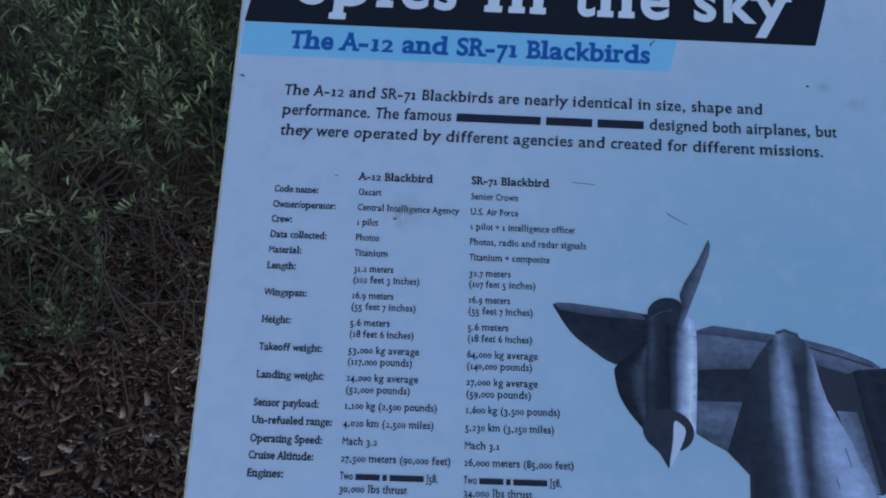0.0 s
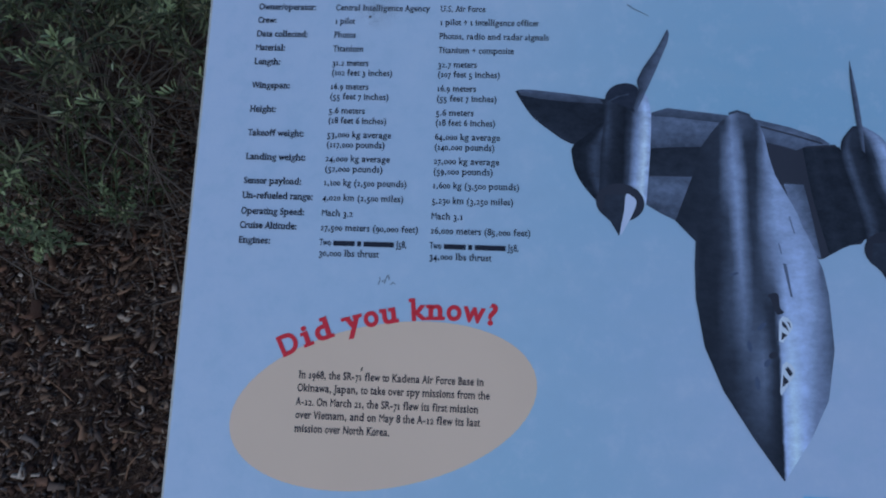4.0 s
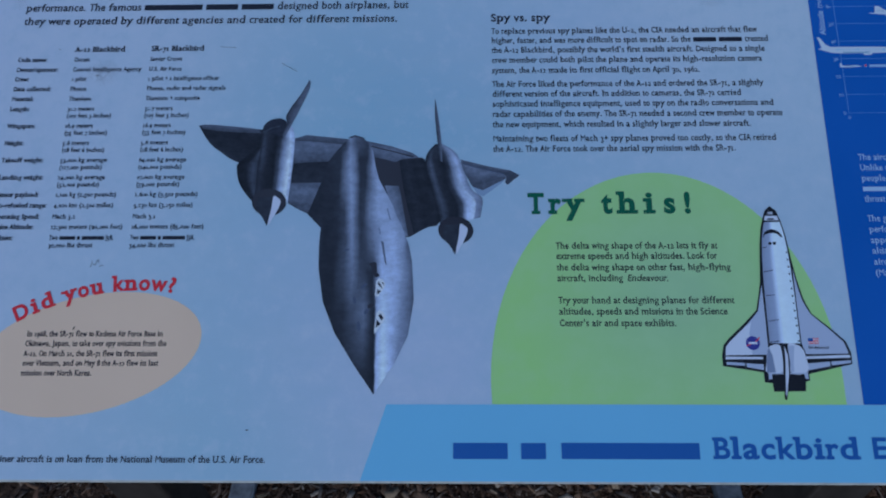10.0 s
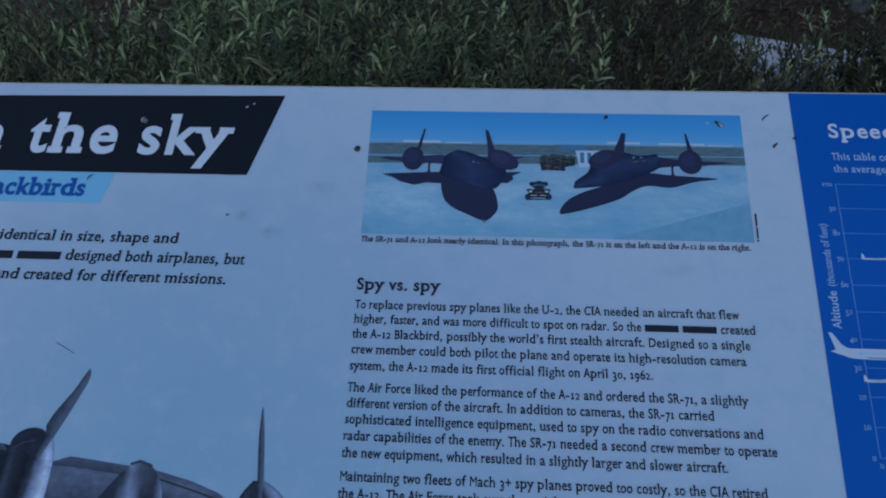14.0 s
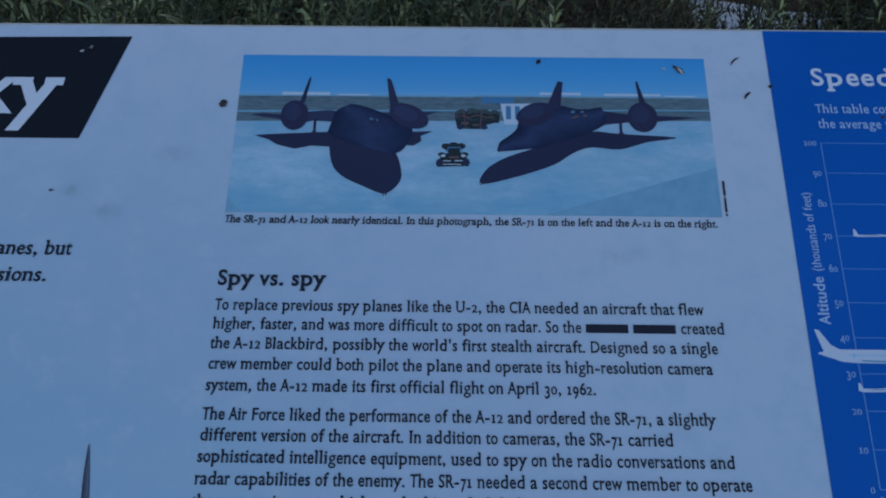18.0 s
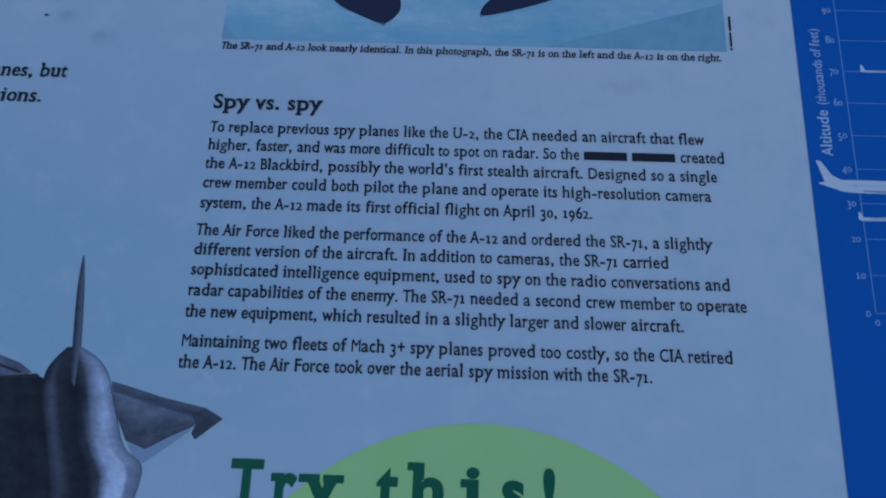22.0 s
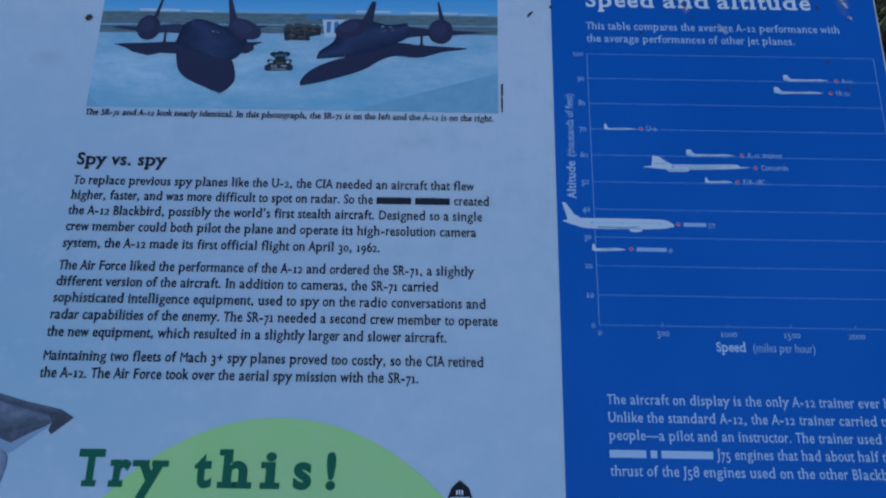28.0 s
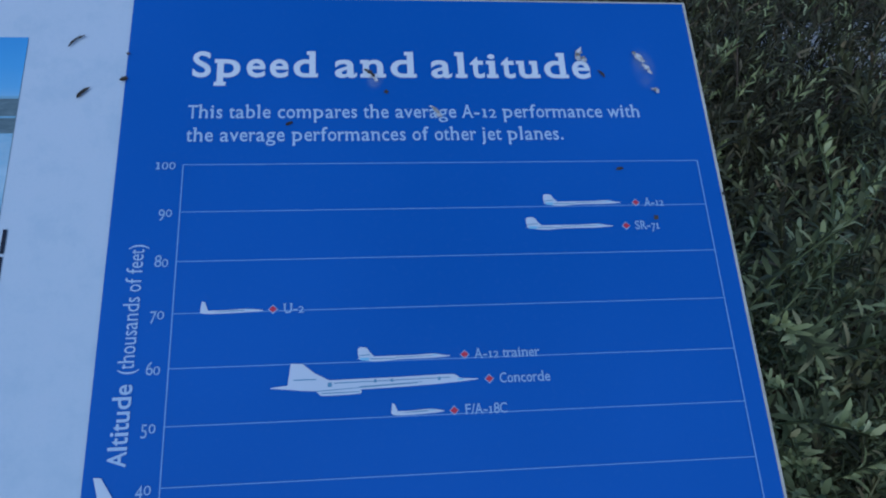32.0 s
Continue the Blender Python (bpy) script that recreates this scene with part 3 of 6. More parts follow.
# try this
lettering("try_letter", [("Try", 0.7345, 0.8020, 0.3262, 0.0270), ("this!", 0.8275, 0.9395, 0.3265, 0.0270)], forest_ink, board, 3, "dark green slab-serif letter", letters=True, weight=0.036, slab=0.085, space=0.26)
lettering("dome_text", [
    ("The delta wing shape of the A-12 lets it fly at", 0.7673, 0.9667, 0.2797, 0.0082),
    ("extreme speeds and high altitudes. Look for", 0.7672, 0.9650, 0.2665, 0.0082),
    ("the delta wing shape on other fast, high-flying", 0.7674, 0.9805, 0.2521, 0.0082),
    ("aircraft, including", 0.7674, 0.8480, 0.2384, 0.0082),
    ("Try your hand at designing planes for different", 0.7680, 0.9809, 0.2107, 0.0082),
    ("altitudes, speeds and missions in the Science", 0.7681, 0.9717, 0.1970, 0.0082),
    ("Center's air and space exhibits.", 0.7684, 0.9092, 0.1827, 0.0082)], text_ink, board, 3, weight=0.014, slab=0.05, space=0.025)
lettering("dome_text", [("Endeavour.", 0.8530, 0.9038, 0.2384, 0.0082)], text_ink, board, 3, weight=0.010, slab=0.02, lean=0.18)

# spy versus spy
lettering("section_heading", [("Spy vs. spy", 0.6909, 0.7699, 0.5984, 0.0116)], text_ink, board, 3, weight=0.024, slab=0.04, space=0.04)
SPY = [("To replace previous spy planes like the U-2, the CIA needed an aircraft that flew", 1.0462, 0.5795),
       ("higher, faster, and was more difficult to spot on radar. So the " + BAR * 5 + " " + BAR * 5 + " created", 1.0600, 0.5654),
       ("the A-12 Blackbird, possibly the world's first stealth aircraft. Designed so a single", 1.0537, 0.5510),
       ("crew member could both pilot the plane and operate its high-resolution camera", 1.0486, 0.5363),
       ("system, the A-12 made its first official flight on April 30, 1962.", 0.9656, 0.5211),
       ("The Air Force liked the performance of the A-12 and ordered the SR-71, a slightly", 1.0464, 0.5010),
       ("different version of the aircraft. In addition to cameras, the SR-71 carried", 1.0165, 0.4869),
       ("sophisticated intelligence equipment, used to spy on the radio conversations and", 1.0570, 0.4726),
       ("radar capabilities of the enemy. The SR-71 needed a second crew member to operate", 1.0668, 0.4581),
       ("the new equipment, which resulted in a slightly larger and slower aircraft.", 1.0244, 0.4434),
       ("Maintaining two fleets of Mach 3+ spy planes proved too costly, so the CIA retired", 1.0551, 0.4235),
       ("the A-12. The Air Force took over the aerial spy mission with the SR-71.", 1.0020, 0.4093)]
for lo, hi in ((0, 5), (5, 10), (10, 12)):
    lettering("paragraph", [(s, 0.6911, e, v, 0.0084) for s, e, v in SPY[lo:hi]], text_ink, board, 3, weight=0.014, slab=0.05, space=0.025)
lettering("photo_caption", [("The SR-71 and A-12 look nearly identical. In this photograph, the SR-71 is on the left and the A-12 is on the right.", 0.6908, 1.0640, 0.6476, 0.0060)],
          text_ink, board, 3, weight=0.018, slab=0.05, lean=0.08, space=0.02)
flat("credit_bar", [rect(1.0710, 0.6572, 1.0726, 0.6590), rect(1.0710, 0.6602, 1.0726, 0.6724), rect(1.0710, 0.6738, 1.0728, 0.6862)], text_ink, board, 3, "tiny dark credit line")

# ------------------------------------------------------------------ speed and altitude chart
for word, u0, u1 in (("Speed", 1.1528, 1.2191), ("and", 1.2277, 1.2723), ("altitude", 1.2799, 1.3700)):
    lettering("heading_letter", [(word, u0, u1, 0.7718, 0.0156)], white_ink, board, 4, "white slab-serif letter", letters=True, weight=0.018, slab=0.05, space=0.07)
lettering("chart_text", [("This table compares the average A-12 performance with", 1.1525, 1.3946, 0.7465, 0.0078),
                         ("the average performances of other jet planes.", 1.1526, 1.3501, 0.7329, 0.0078)], pale_ink, board, 4, weight=0.008, slab=0.05, space=0.03)
GX0, GX1, GY0, GY1 = 1.1520, 1.4220, 0.4606, 0.7198
for i in range(11):
    y = GY0 + (GY1 - GY0) * i / 10
    flat("grid_line", [rect(GX0, y - 0.00021, GX1, y + 0.00021)], line_ink, board, 3)
for x in (GX0, GX1):
    flat("grid_line", [rect(x - 0.0003, GY0, x + 0.0003, GY1)], line_ink, board, 3.4)
for i in range(11):
    y = GY0 + (GY1 - GY0) * i / 10
    s = str(10 * i)
    lettering("axis_number", [(s, 1.1486 - 0.0034 * len(s), 1.1486, y - 0.0026, 0.0060)], label_ink, board, 4)
for i, x in enumerate((1.1522, 1.2051, 1.2600, 1.3128, 1.3672)):
    s = str(500 * i)
    lettering("axis_number", [(s, x - 0.0018 * len(s), x + 0.0018 * len(s), 0.4520, 0.0060)], label_ink, board, 4)
    if i:
        flat("grid_line", [rect(x - 0.0003, GY0, x + 0.0003, GY0 + 0.003)], line_ink, board, 3.4)
lettering("axis_title", [("Speed", 1.2484, 1.2733, 0.4399, 0.0078)], pale_ink, board, 4, weight=0.02, slab=0.03)
lettering("axis_title", [("(miles per hour)", 1.2787, 1.3315, 0.4399, 0.0070)], label_ink, board, 4, weight=0.0)
for body, v0, v1, cap, wt in (("Altitude", 0.5740, 0.6097, 0.0078, 0.014), ("(thousands of feet)", 0.6137, 0.6775, 0.0070, 0.0)):
    ob = lettering("axis_title", [(body, 0, v1 - v0, 0, cap)], pale_ink, board, 4, weight=wt)
    ob.matrix_basis = pose(1.1368 * UNIT, v0 * UNIT, 0, 0, 0, 90)


def jet(name, tail, nose, v, body, fin, kind="slim"):
    """A small white side view of an aeroplane: body, fin, engine and the fine blue lines drawn on it."""
    n = nose - tail
    low, high = v - body / 2, v + body / 2

    def at(*pts):
        return [(tail + x * n, v + y * body) for x, y in pts]

    outline = {"slim": [(0.0, 0.0), (0.05, 0.30), (0.30, 0.40), (0.62, 0.42), (0.82, 0.60), (0.90, 0.25), (1.0, -0.10), (0.80, -0.40), (0.45, -0.45), (0.28, -0.70), (0.12, -0.62)],
               "thin": [(0.0, 0.1), (0.10, 0.35), (0.40, 0.40), (0.70, 0.62), (0.80, 0.55), (1.0, 0.0), (0.80, -0.35), (0.30, -0.60), (0.06, -0.50)],
               "wide": [(0.0, -0.15), (0.10, 0.10), (0.28, 0.42), (0.60, 0.50), (0.85, 0.60), (0.89, 0.45), (0.915, 0.15), (1.0, 0.0), (0.90, -0.22), (0.70, -0.45), (0.40, -0.62), (0.20, -0.60), (0.08, -0.35)],
               "jumbo": [(0.0, 0.22), (0.10, 0.45), (0.22, 0.52), (0.80, 0.50), (0.93, 0.34), (0.99, -0.10), (0.94, -0.34), (0.80, -0.50), (0.25, -0.52), (0.10, -0.20), (0.03, 0.05)]}[kind]
    shapes = [curve_through(at(*outline), 4)]
    f = fin / body
    shapes.append({"slim": curve_through(at((0.02, 0.2), (0.0, f * 0.75), (0.02, f), (0.09, f * 0.98), (0.13, f * 0.55), (0.17, 0.2)), 4),
                   "thin": at((0.0, 0.0), (0.02, f), (0.07, f * 0.92), (0.13, 0.2)),
                   "wide": at((0.08, 0.0), (0.095, f), (0.15, f * 0.97), (0.21, f * 0.52), (0.29, 0.3)),
                   "jumbo": at((0.045, 0.2), (-0.005, f), (0.028, f * 0.98), (0.10, f * 0.42), (0.18, 0.4))}[kind])
    if kind == "wide":
        shapes.append(curve_through(at((0.23, -0.55), (0.40, -0.50), (0.43, -0.85), (0.40, -1.05), (0.25, -1.10), (0.23, -0.90)), 4))
    if kind == "jumbo":
        shapes.append(curve_through(at((0.60, -0.45), (0.69, -0.42), (0.695, -0.75), (0.62, -0.82), (0.59, -0.65)), 4))
    ob = flat("plane_drawing", shapes, plane_ink, sign, 4, name, True)
    if kind == "slim":
        flat("engine", [at((0.02, 0.15), (0.12, 0.15), (0.12, -0.55), (0.03, -0.45))], cyan_ink, ob, 4.8, "pale blue engine")
        flat("plane_line", [at((0.13, -0.05), (0.40, -0.20), (0.40, -0.36), (0.13, -0.26)), at((0.40, 0.10), (0.80, 0.14), (0.80, 0.02), (0.40, -0.06)), at((0.015, f * 0.30), (0.13, f * 0.36), (0.13, f * 0.28), (0.015, f * 0.22))], detail_ink, ob, 4.6)
        flat("canopy", [at((0.80, 0.42), (0.86, 0.36), (0.87, 0.14), (0.80, 0.18))], cyan_ink, ob, 4.8)
    elif kind == "thin":
        flat("plane_line", [at((0.18, 0.0), (0.45, 0.22), (0.70, 0.28), (0.70, 0.05), (0.45, -0.05))], detail_ink, ob, 4.6)
        flat("canopy", [at((0.72, 0.50), (0.80, 0.45), (0.84, 0.20), (0.72, 0.25))], cyan_ink, ob, 4.7)
    elif kind == "wide":
        flat("plane_line", [at((0.22, -0.58), (0.70, -0.12), (0.70, -0.20), (0.45, -0.42), (0.22, -0.68)), at((0.11, 0.62), (0.21, 0.62), (0.22, 0.50), (0.11, 0.50)), at((0.27, 0.2), (0.29, 0.2), (0.29, -0.25), (0.27, -0.25)),
                            at((0.30, 0.16), (0.86, 0.30), (0.86, 0.22), (0.30, 0.06)), at((0.42, -0.30), (0.72, -0.06), (0.72, -0.12), (0.42, -0.40)), at((0.24, -0.82), (0.42, -0.78), (0.42, -0.86), (0.24, -0.92))], detail_ink, ob, 4.6)
        flat("door", [at((x, 0.34), (x + 0.012, 0.34), (x + 0.012, 0.02), (x, 0.02)) for x in (0.49, 0.57, 0.80)], detail_ink, ob, 4.7)
        flat("canopy", [at((0.895, 0.12), (0.925, 0.10), (0.925, -0.05), (0.895, -0.05))], cyan_ink, ob, 4.8)
    else:
        flat("window_row", [at((0.22, 0.10), (0.90, 0.12), (0.90, 0.06), (0.22, 0.04))], cyan_ink, ob, 4.6)
        flat("plane_line", [at((0.30, -0.30), (0.55, -0.35), (0.68, -0.22), (0.66, -0.34), (0.55, -0.50), (0.32, -0.42)), at((0.60, -0.44), (0.69, -0.46), (0.69, -0.52), (0.60, -0.52))], detail_ink, ob, 4.6)
        flat("door", [at((x, 0.22), (x + 0.012, 0.22), (x + 0.012, -0.12), (x, -0.12)) for x in (0.25, 0.52, 0.86)], cyan_ink, ob, 4.7)
    return ob


def marker(u, v, body, u1, cap=0.0047):
    flat("diamond_marker", [[(u - 0.0024, v), (u, v - 0.0023), (u + 0.0024, v), (u, v + 0.0023)]], label_ink, board, 4)
    flat("diamond_marker", [[(u - 0.0019, v), (u, v - 0.0017), (u + 0.0019, v), (u, v + 0.0017)]], marker_ink, board, 5)
    lettering("plane_label", [(body, u + 0.0048, u1, v - 0.0020, cap)], label_ink, board, 4, weight=0.010, slab=0.05)


jet("white side view of a slim spy plane", 1.3345, 1.3760, 0.6956, 0.0021, 0.0050)
marker(1.3837, 0.6952, "A-12", 1.3989)
jet("white side view of a slim spy plane", 1.3242, 1.3700, 0.6824, 0.0022, 0.0053)
marker(1.3766, 0.6822, "SR-71", 1.3947)
jet("white side view of a long-winged spy plane", 1.1645, 1.1937, 0.6424, 0.0017, 0.0052, "thin")
marker(1.1981, 0.6428, "U-2", 1.2127)
jet("white side view of a slim trainer plane", 1.2376, 1.2811, 0.6176, 0.0021, 0.0052)
marker(1.2879, 0.6178, "A-12 trainer", 1.3239)
jet("white side view of a delta-winged airliner", 1.1976, 1.2939, 0.6060, 0.0046, 0.0104, "wide")
marker(1.2988, 0.6058, "Concorde", 1.3281)
jet("white side view of a small fighter", 1.2523, 1.2768, 0.5918, 0.0020, 0.0044, "thin")
marker(1.2813, 0.5918, "F/A-18C", 1.3062)
jet("white side view of a large airliner", 1.1245, 1.2226, 0.5508, 0.0092, 0.0192, "jumbo")
marker(1.2251, 0.5511, BAR * 6 + " 777", 1.2576)
jet("white side view of a small propeller airliner", 1.1488, 1.1777, 0.5270, 0.0026, 0.0050, "thin")
marker(1.1826, 0.5277, BAR * 9 + " 41", 1.2188)

NOTE = [("The aircraft on display is the only A-12 trainer ever built.", 1.4035, 0.3955), ("Unlike the standard A-12, the A-12 trainer carried two", 1.3915, 0.3812),
        ("people\u2014a pilot and an instructor. The trainer used two", 1.3925, 0.3672), (MAKER + " J75 engines that had about half the", 1.3860, 0.3534),
        ("thrust of the J58 engines used on the other Blackbirds.", 1.3960, 0.3396), ("The graph above shows the engine's effect on", 1.3540, 0.3140),
        ("performance. The A-12 trainer had a top speed of", 1.3700, 0.3000), ("approximately 1,250 miles per hour (Mach 2+) at an", 1.3790, 0.2860),
        ("altitude of 60,000 feet. Compare this to the other", 1.3760, 0.2722), ("aircraft that flew at speeds of 2,200 miles per hour", 1.3830, 0.2584),
        ("(Mach 3+) at altitudes approaching 90,000 feet.", 1.3700, 0.2447)]
for lo, hi in ((0, 5), (5, 11)):
    lettering("note", [(s, 1.1554, e, v, 0.0078) for s, e, v in NOTE[lo:hi]], pale_ink, board, 4, weight=0.008, slab=0.05, space=0.03)

# the logo: pale discs and two bars
logo = flat("logo_shape", [ellipse(1.2325, 0.1410, 0.0165, 0.0155), ellipse(1.2585, 0.1350, 0.0215, 0.0200), ellipse(1.2975, 0.1440, 0.0225, 0.0235),
                    ellipse(1.3345, 0.1350, 0.0215, 0.0200), ellipse(1.3590, 0.1400, 0.0155, 0.0145)], logo_ink, sign, 4, "pale row of overlapping discs", True)
flat("logo_bar", [rect(1.2230, 0.1368, 1.2735, 0.1412), rect(1.2770, 0.1366, 1.3480, 0.1416)], royal_ink, logo, 5.4, "dark blue bars")
flat("logo_mark", [ellipse(1.2905, 0.1600, 0.0068, 0.0068, n=20), ellipse(1.2990, 0.1475, 0.0036, 0.0036, n=16)] + stroke([(1.2925, 0.1560), (1.2990, 0.1475), (1.2930, 0.1440)], 0.0026), deep_ink, logo, 5.4, "", True)

# ------------------------------------------------------------------ printed picture of the spy plane from below
hull_tone = halftone("hull_tone", mottling=0.035, scale=60, streak=0.42, levels=[
    (0.030, [(0.133, 0.0434), (0.333, 0.0558), (0.373, 0.3), (0.427, 0.14), (0.533, 0.07), (0.573, 0.3)]),
    (0.091, [(0.133, 0.031), (0.300, 0.0558), (0.378, 0.38), (0.417, 0.26), (0.452, 0.045), (0.520, 0.045), (0.553, 0.2), (0.583, 0.42), (0.633, 0.3)]),
    (0.182, [(0.133, 0.031), (0.290, 0.0496), (0.392, 0.4), (0.430, 0.27), (0.468, 0.0525), (0.515, 0.06), (0.573, 0.26), (0.620, 0.44), (0.733, 0.38)]),
    (0.303, [(0.033, 0.0279), (0.250, 0.0372), (0.343, 0.0744), (0.405, 0.38), (0.437, 0.25), (0.475, 0.06), (0.510, 0.075), (0.560, 0.3), (0.633, 0.46), (0.733, 0.43), (0.787, 0.3)]),
    (0.409, [(0.147, 0.0558), (0.173, 0.0279), (0.290, 0.0372), (0.363, 0.12), (0.417, 0.33), (0.452, 0.2), (0.490, 0.06), (0.533, 0.11), (0.587, 0.25), (0.660, 0.45), (0.767, 0.5), (0.847, 0.38), (0.883, 0.14)]),
    (0.545, [(0.147, 0.0341), (0.267, 0.0279), (0.357, 0.12), (0.427, 0.26), (0.485, 0.11), (0.560, 0.045), (0.600, 0.0375), (0.636, 0.3), (0.673, 0.52), (0.780, 0.52), (0.860, 0.34), (0.930, 0.16)]),
    (0.697, [(0.200, 0.0223), (0.360, 0.048), (0.450, 0.13), (0.530, 0.23), (0.585, 0.07), (0.620, 0.0225), (0.637, 0.48), (0.687, 0.64), (0.760, 0.54), (0.840, 0.32), (0.930, 0.14)]),
    (0.909, [(0.333, 0.020), (0.467, 0.055), (0.560, 0.040), (0.628, 0.0165), (0.643, 0.54), (0.700, 0.68), (0.757, 0.54), (0.815, 0.28)])])
pod_tone = halftone("pod_tone", mottling=0.05, levels=[
    (0.05, [(0.0, 0.02), (0.25, 0.06), (0.5, 0.03), (0.8, 0.05), (1.0, 0.3)]),
    (0.35, [(0.0, 0.03), (0.10, 0.10), (0.22, 0.04), (0.45, 0.012), (0.60, 0.04), (0.74, 0.26), (0.90, 0.60), (1.0, 0.5)]),
    (0.75, [(0.0, 0.03), (0.12, 0.05), (0.30, 0.022), (0.46, 0.014), (0.58, 0.10), (0.72, 0.44), (0.88, 0.70), (1.0, 0.5)])])
pod_tone_2 = halftone("pod_tone_grey", mottling=0.05, levels=[
    (0.05, [(0.0, 0.03), (0.5, 0.06), (0.8, 0.26), (1.0, 0.3)]),
    (0.35, [(0.0, 0.015), (0.14, 0.14), (0.24, 0.05), (0.48, 0.013), (0.62, 0.04), (0.76, 0.36), (0.88, 0.52), (1.0, 0.30)]),
    (0.80, [(0.0, 0.015), (0.12, 0.10), (0.25, 0.03), (0.42, 0.016), (0.54, 0.10), (0.66, 0.54), (0.82, 0.62), (0.86, 0.34), (1.0, 0.22)])])
wing_tone = halftone("wing_tone", [(0.0, 0.045), (0.3, 0.026), (0.7, 0.022), (1.0, 0.032)], mottling=0.5)
wing_grey = halftone("wing_grey", [(0.0, 0.10), (0.3, 0.15), (0.7, 0.21), (1.0, 0.15)], mottling=0.9, scale=110)
edge_grey = halftone("wing_edge_grey", [(0.0, 0.09), (0.5, 0.12), (1.0, 0.16)], mottling=0.5, scale=70)
lit_grey = halftone("wing_lit_grey", [(0.0, 0.28), (0.5, 0.22), (1.0, 0.14)], mottling=0.4, scale=70)
dim_grey = halftone("wing_dim_grey", [(0.0, 0.045), (0.5, 0.035), (1.0, 0.028)], mottling=0.5, scale=70)
dark_tone = ink("dark_print", (0.036, 0.036, 0.046), 0.5)
groove_tone = ink("groove_print", (0.13, 0.145, 0.19), 0.3)
fin_tone = halftone("fin_tone", [(0.0, 0.055), (0.35, 0.10), (0.6, 0.145), (1.0, 0.19)], mottling=0.35)
dim_light = ink("dim_light_print", (0.085, 0.10, 0.145))
bright_tone = ink("bright_print", (0.62, 0.63, 0.70))

plane = flat("plane_picture", [[(0.4305, 0.3927), (0.4800, 0.3966), (0.5400, 0.3966), (0.5900, 0.3660), (0.6030, 0.3400), (0.5832, 0.2952), (0.4735, 0.3085), (0.4546, 0.3267), (0.4300, 0.3690)]], dark_tone, sign, 1.5, "printed picture of a dark spy plane seen from below")
loft("outer_wing", [(0.3058, 0.4478), (0.3207, 0.4250), (0.3380, 0.4105), (0.3605, 0.3970), (0.3920, 0.3960)], [(0.3060, 0.4482), (0.3155, 0.4500), (0.3535, 0.4468), (0.3870, 0.4425), (0.3990, 0.4400)], wing_tone, plane, 2)
loft("wing_edge", [(0.3110, 0.4440), (0.3300, 0.4408), (0.3538, 0.4386), (0.3889, 0.4372)], [(0.3080, 0.4490), (0.3198, 0.4500), (0.3535, 0.4468), (0.3843, 0.4427)], edge_grey, plane, 2.4, straight=True)
loft("wing_panel", [(0.4314, 0.3933), (0.4537, 0.3952), (0.4820, 0.3966)], [(0.4332, 0.4294), (0.4481, 0.4344), (0.5032, 0.4276)], wing_grey, plane, 2, straight=True)
loft("wing_flap", [(0.4340, 0.4262), (0.4500, 0.4256), (0.4990, 0.4208)], [(0.4332, 0.4294), (0.4481, 0.4344), (0.5060, 0.4280)], edge_grey, plane, 2.3, straight=True)
loft("wing_strip", [(0.4300, 0.3690), (0.4500, 0.3688), (0.4760, 0.3686)], [(0.4302, 0.3945), (0.4537, 0.3962), (0.4860, 0.3976)], dim_grey, plane, 2.2, straight=True)
loft("wing_panel", [(0.4284, 0.3408), (0.4420, 0.3327), (0.4546, 0.3267)], [(0.4300, 0.3680), (0.4484, 0.3682), (0.4701, 0.3684)], wing_grey, plane, 2, straight=True)
loft("wing_panel", [(0.5300, 0.4020), (0.5517, 0.3940), (0.5648, 0.3900), (0.5800, 0.3940)], [(0.5240, 0.4262), (0.5601, 0.4179), (0.5862, 0.4088), (0.5950, 0.4030)], wing_grey, plane, 2, straight=True)
flat("flap_joint", stroke([(0.5330, 0.4180), (0.5600, 0.4110), (0.5880, 0.4030)], 0.0016), dark_tone, plane, 2.6, "", True)
flat("inner_wing", [[(0.5380, 0.4030), (0.5520, 0.3997), (0.5648, 0.3959), (0.5741, 0.4002), (0.5992, 0.4023), (0.6043, 0.3969), (0.6130, 0.3752), (0.6260, 0.3378), (0.6260, 0.3193), (0.6183, 0.3100), (0.6066, 0.3084), (0.5844, 0.2953), (0.5790, 0.2986), (0.5500, 0.3600), (0.5380, 0.3900)]], dark_tone, plane, 2.1)
loft("nacelle_side", [(0.5700, 0.3985), (0.5760, 0.3600), (0.5830, 0.3280), (0.5900, 0.3000)], [(0.6030, 0.4000), (0.6120, 0.3740), (0.6235, 0.3400), (0.6240, 0.3160)], halftone("nacelle_tone", [(0.0, 0.020), (0.25, 0.036), (0.5, 0.022), (0.8, 0.030), (1.0, 0.015)], mottling=0.5, scale=40), plane, 2.4)
loft("panel_lit", [(0.5520, 0.3640), (0.5600, 0.3380), (0.5680, 0.3154), (0.5800, 0.2970)], [(0.5700, 0.3634), (0.5751, 0.3393), (0.5795, 0.3150), (0.5831, 0.2962)], lit_grey, plane, 2.3)
loft("outer_wing", [(0.6500, 0.3880), (0.6640, 0.3620), (0.6774, 0.3570), (0.6926, 0.3655), (0.7060, 0.3720)], [(0.6494, 0.3988), (0.6660, 0.3945), (0.6836, 0.3896), (0.7000, 0.3862), (0.7128, 0.3837)], wing_grey, plane, 2.1, straight=True)
flat("wing_fade", [[(0.6600, 0.3700), (0.6697, 0.3526), (0.6774, 0.3485), (0.6926, 0.3600), (0.7052, 0.3698), (0.7000, 0.3760)]], ink("fade_print", (0.27, 0.34, 0.44)), plane, 1.9)
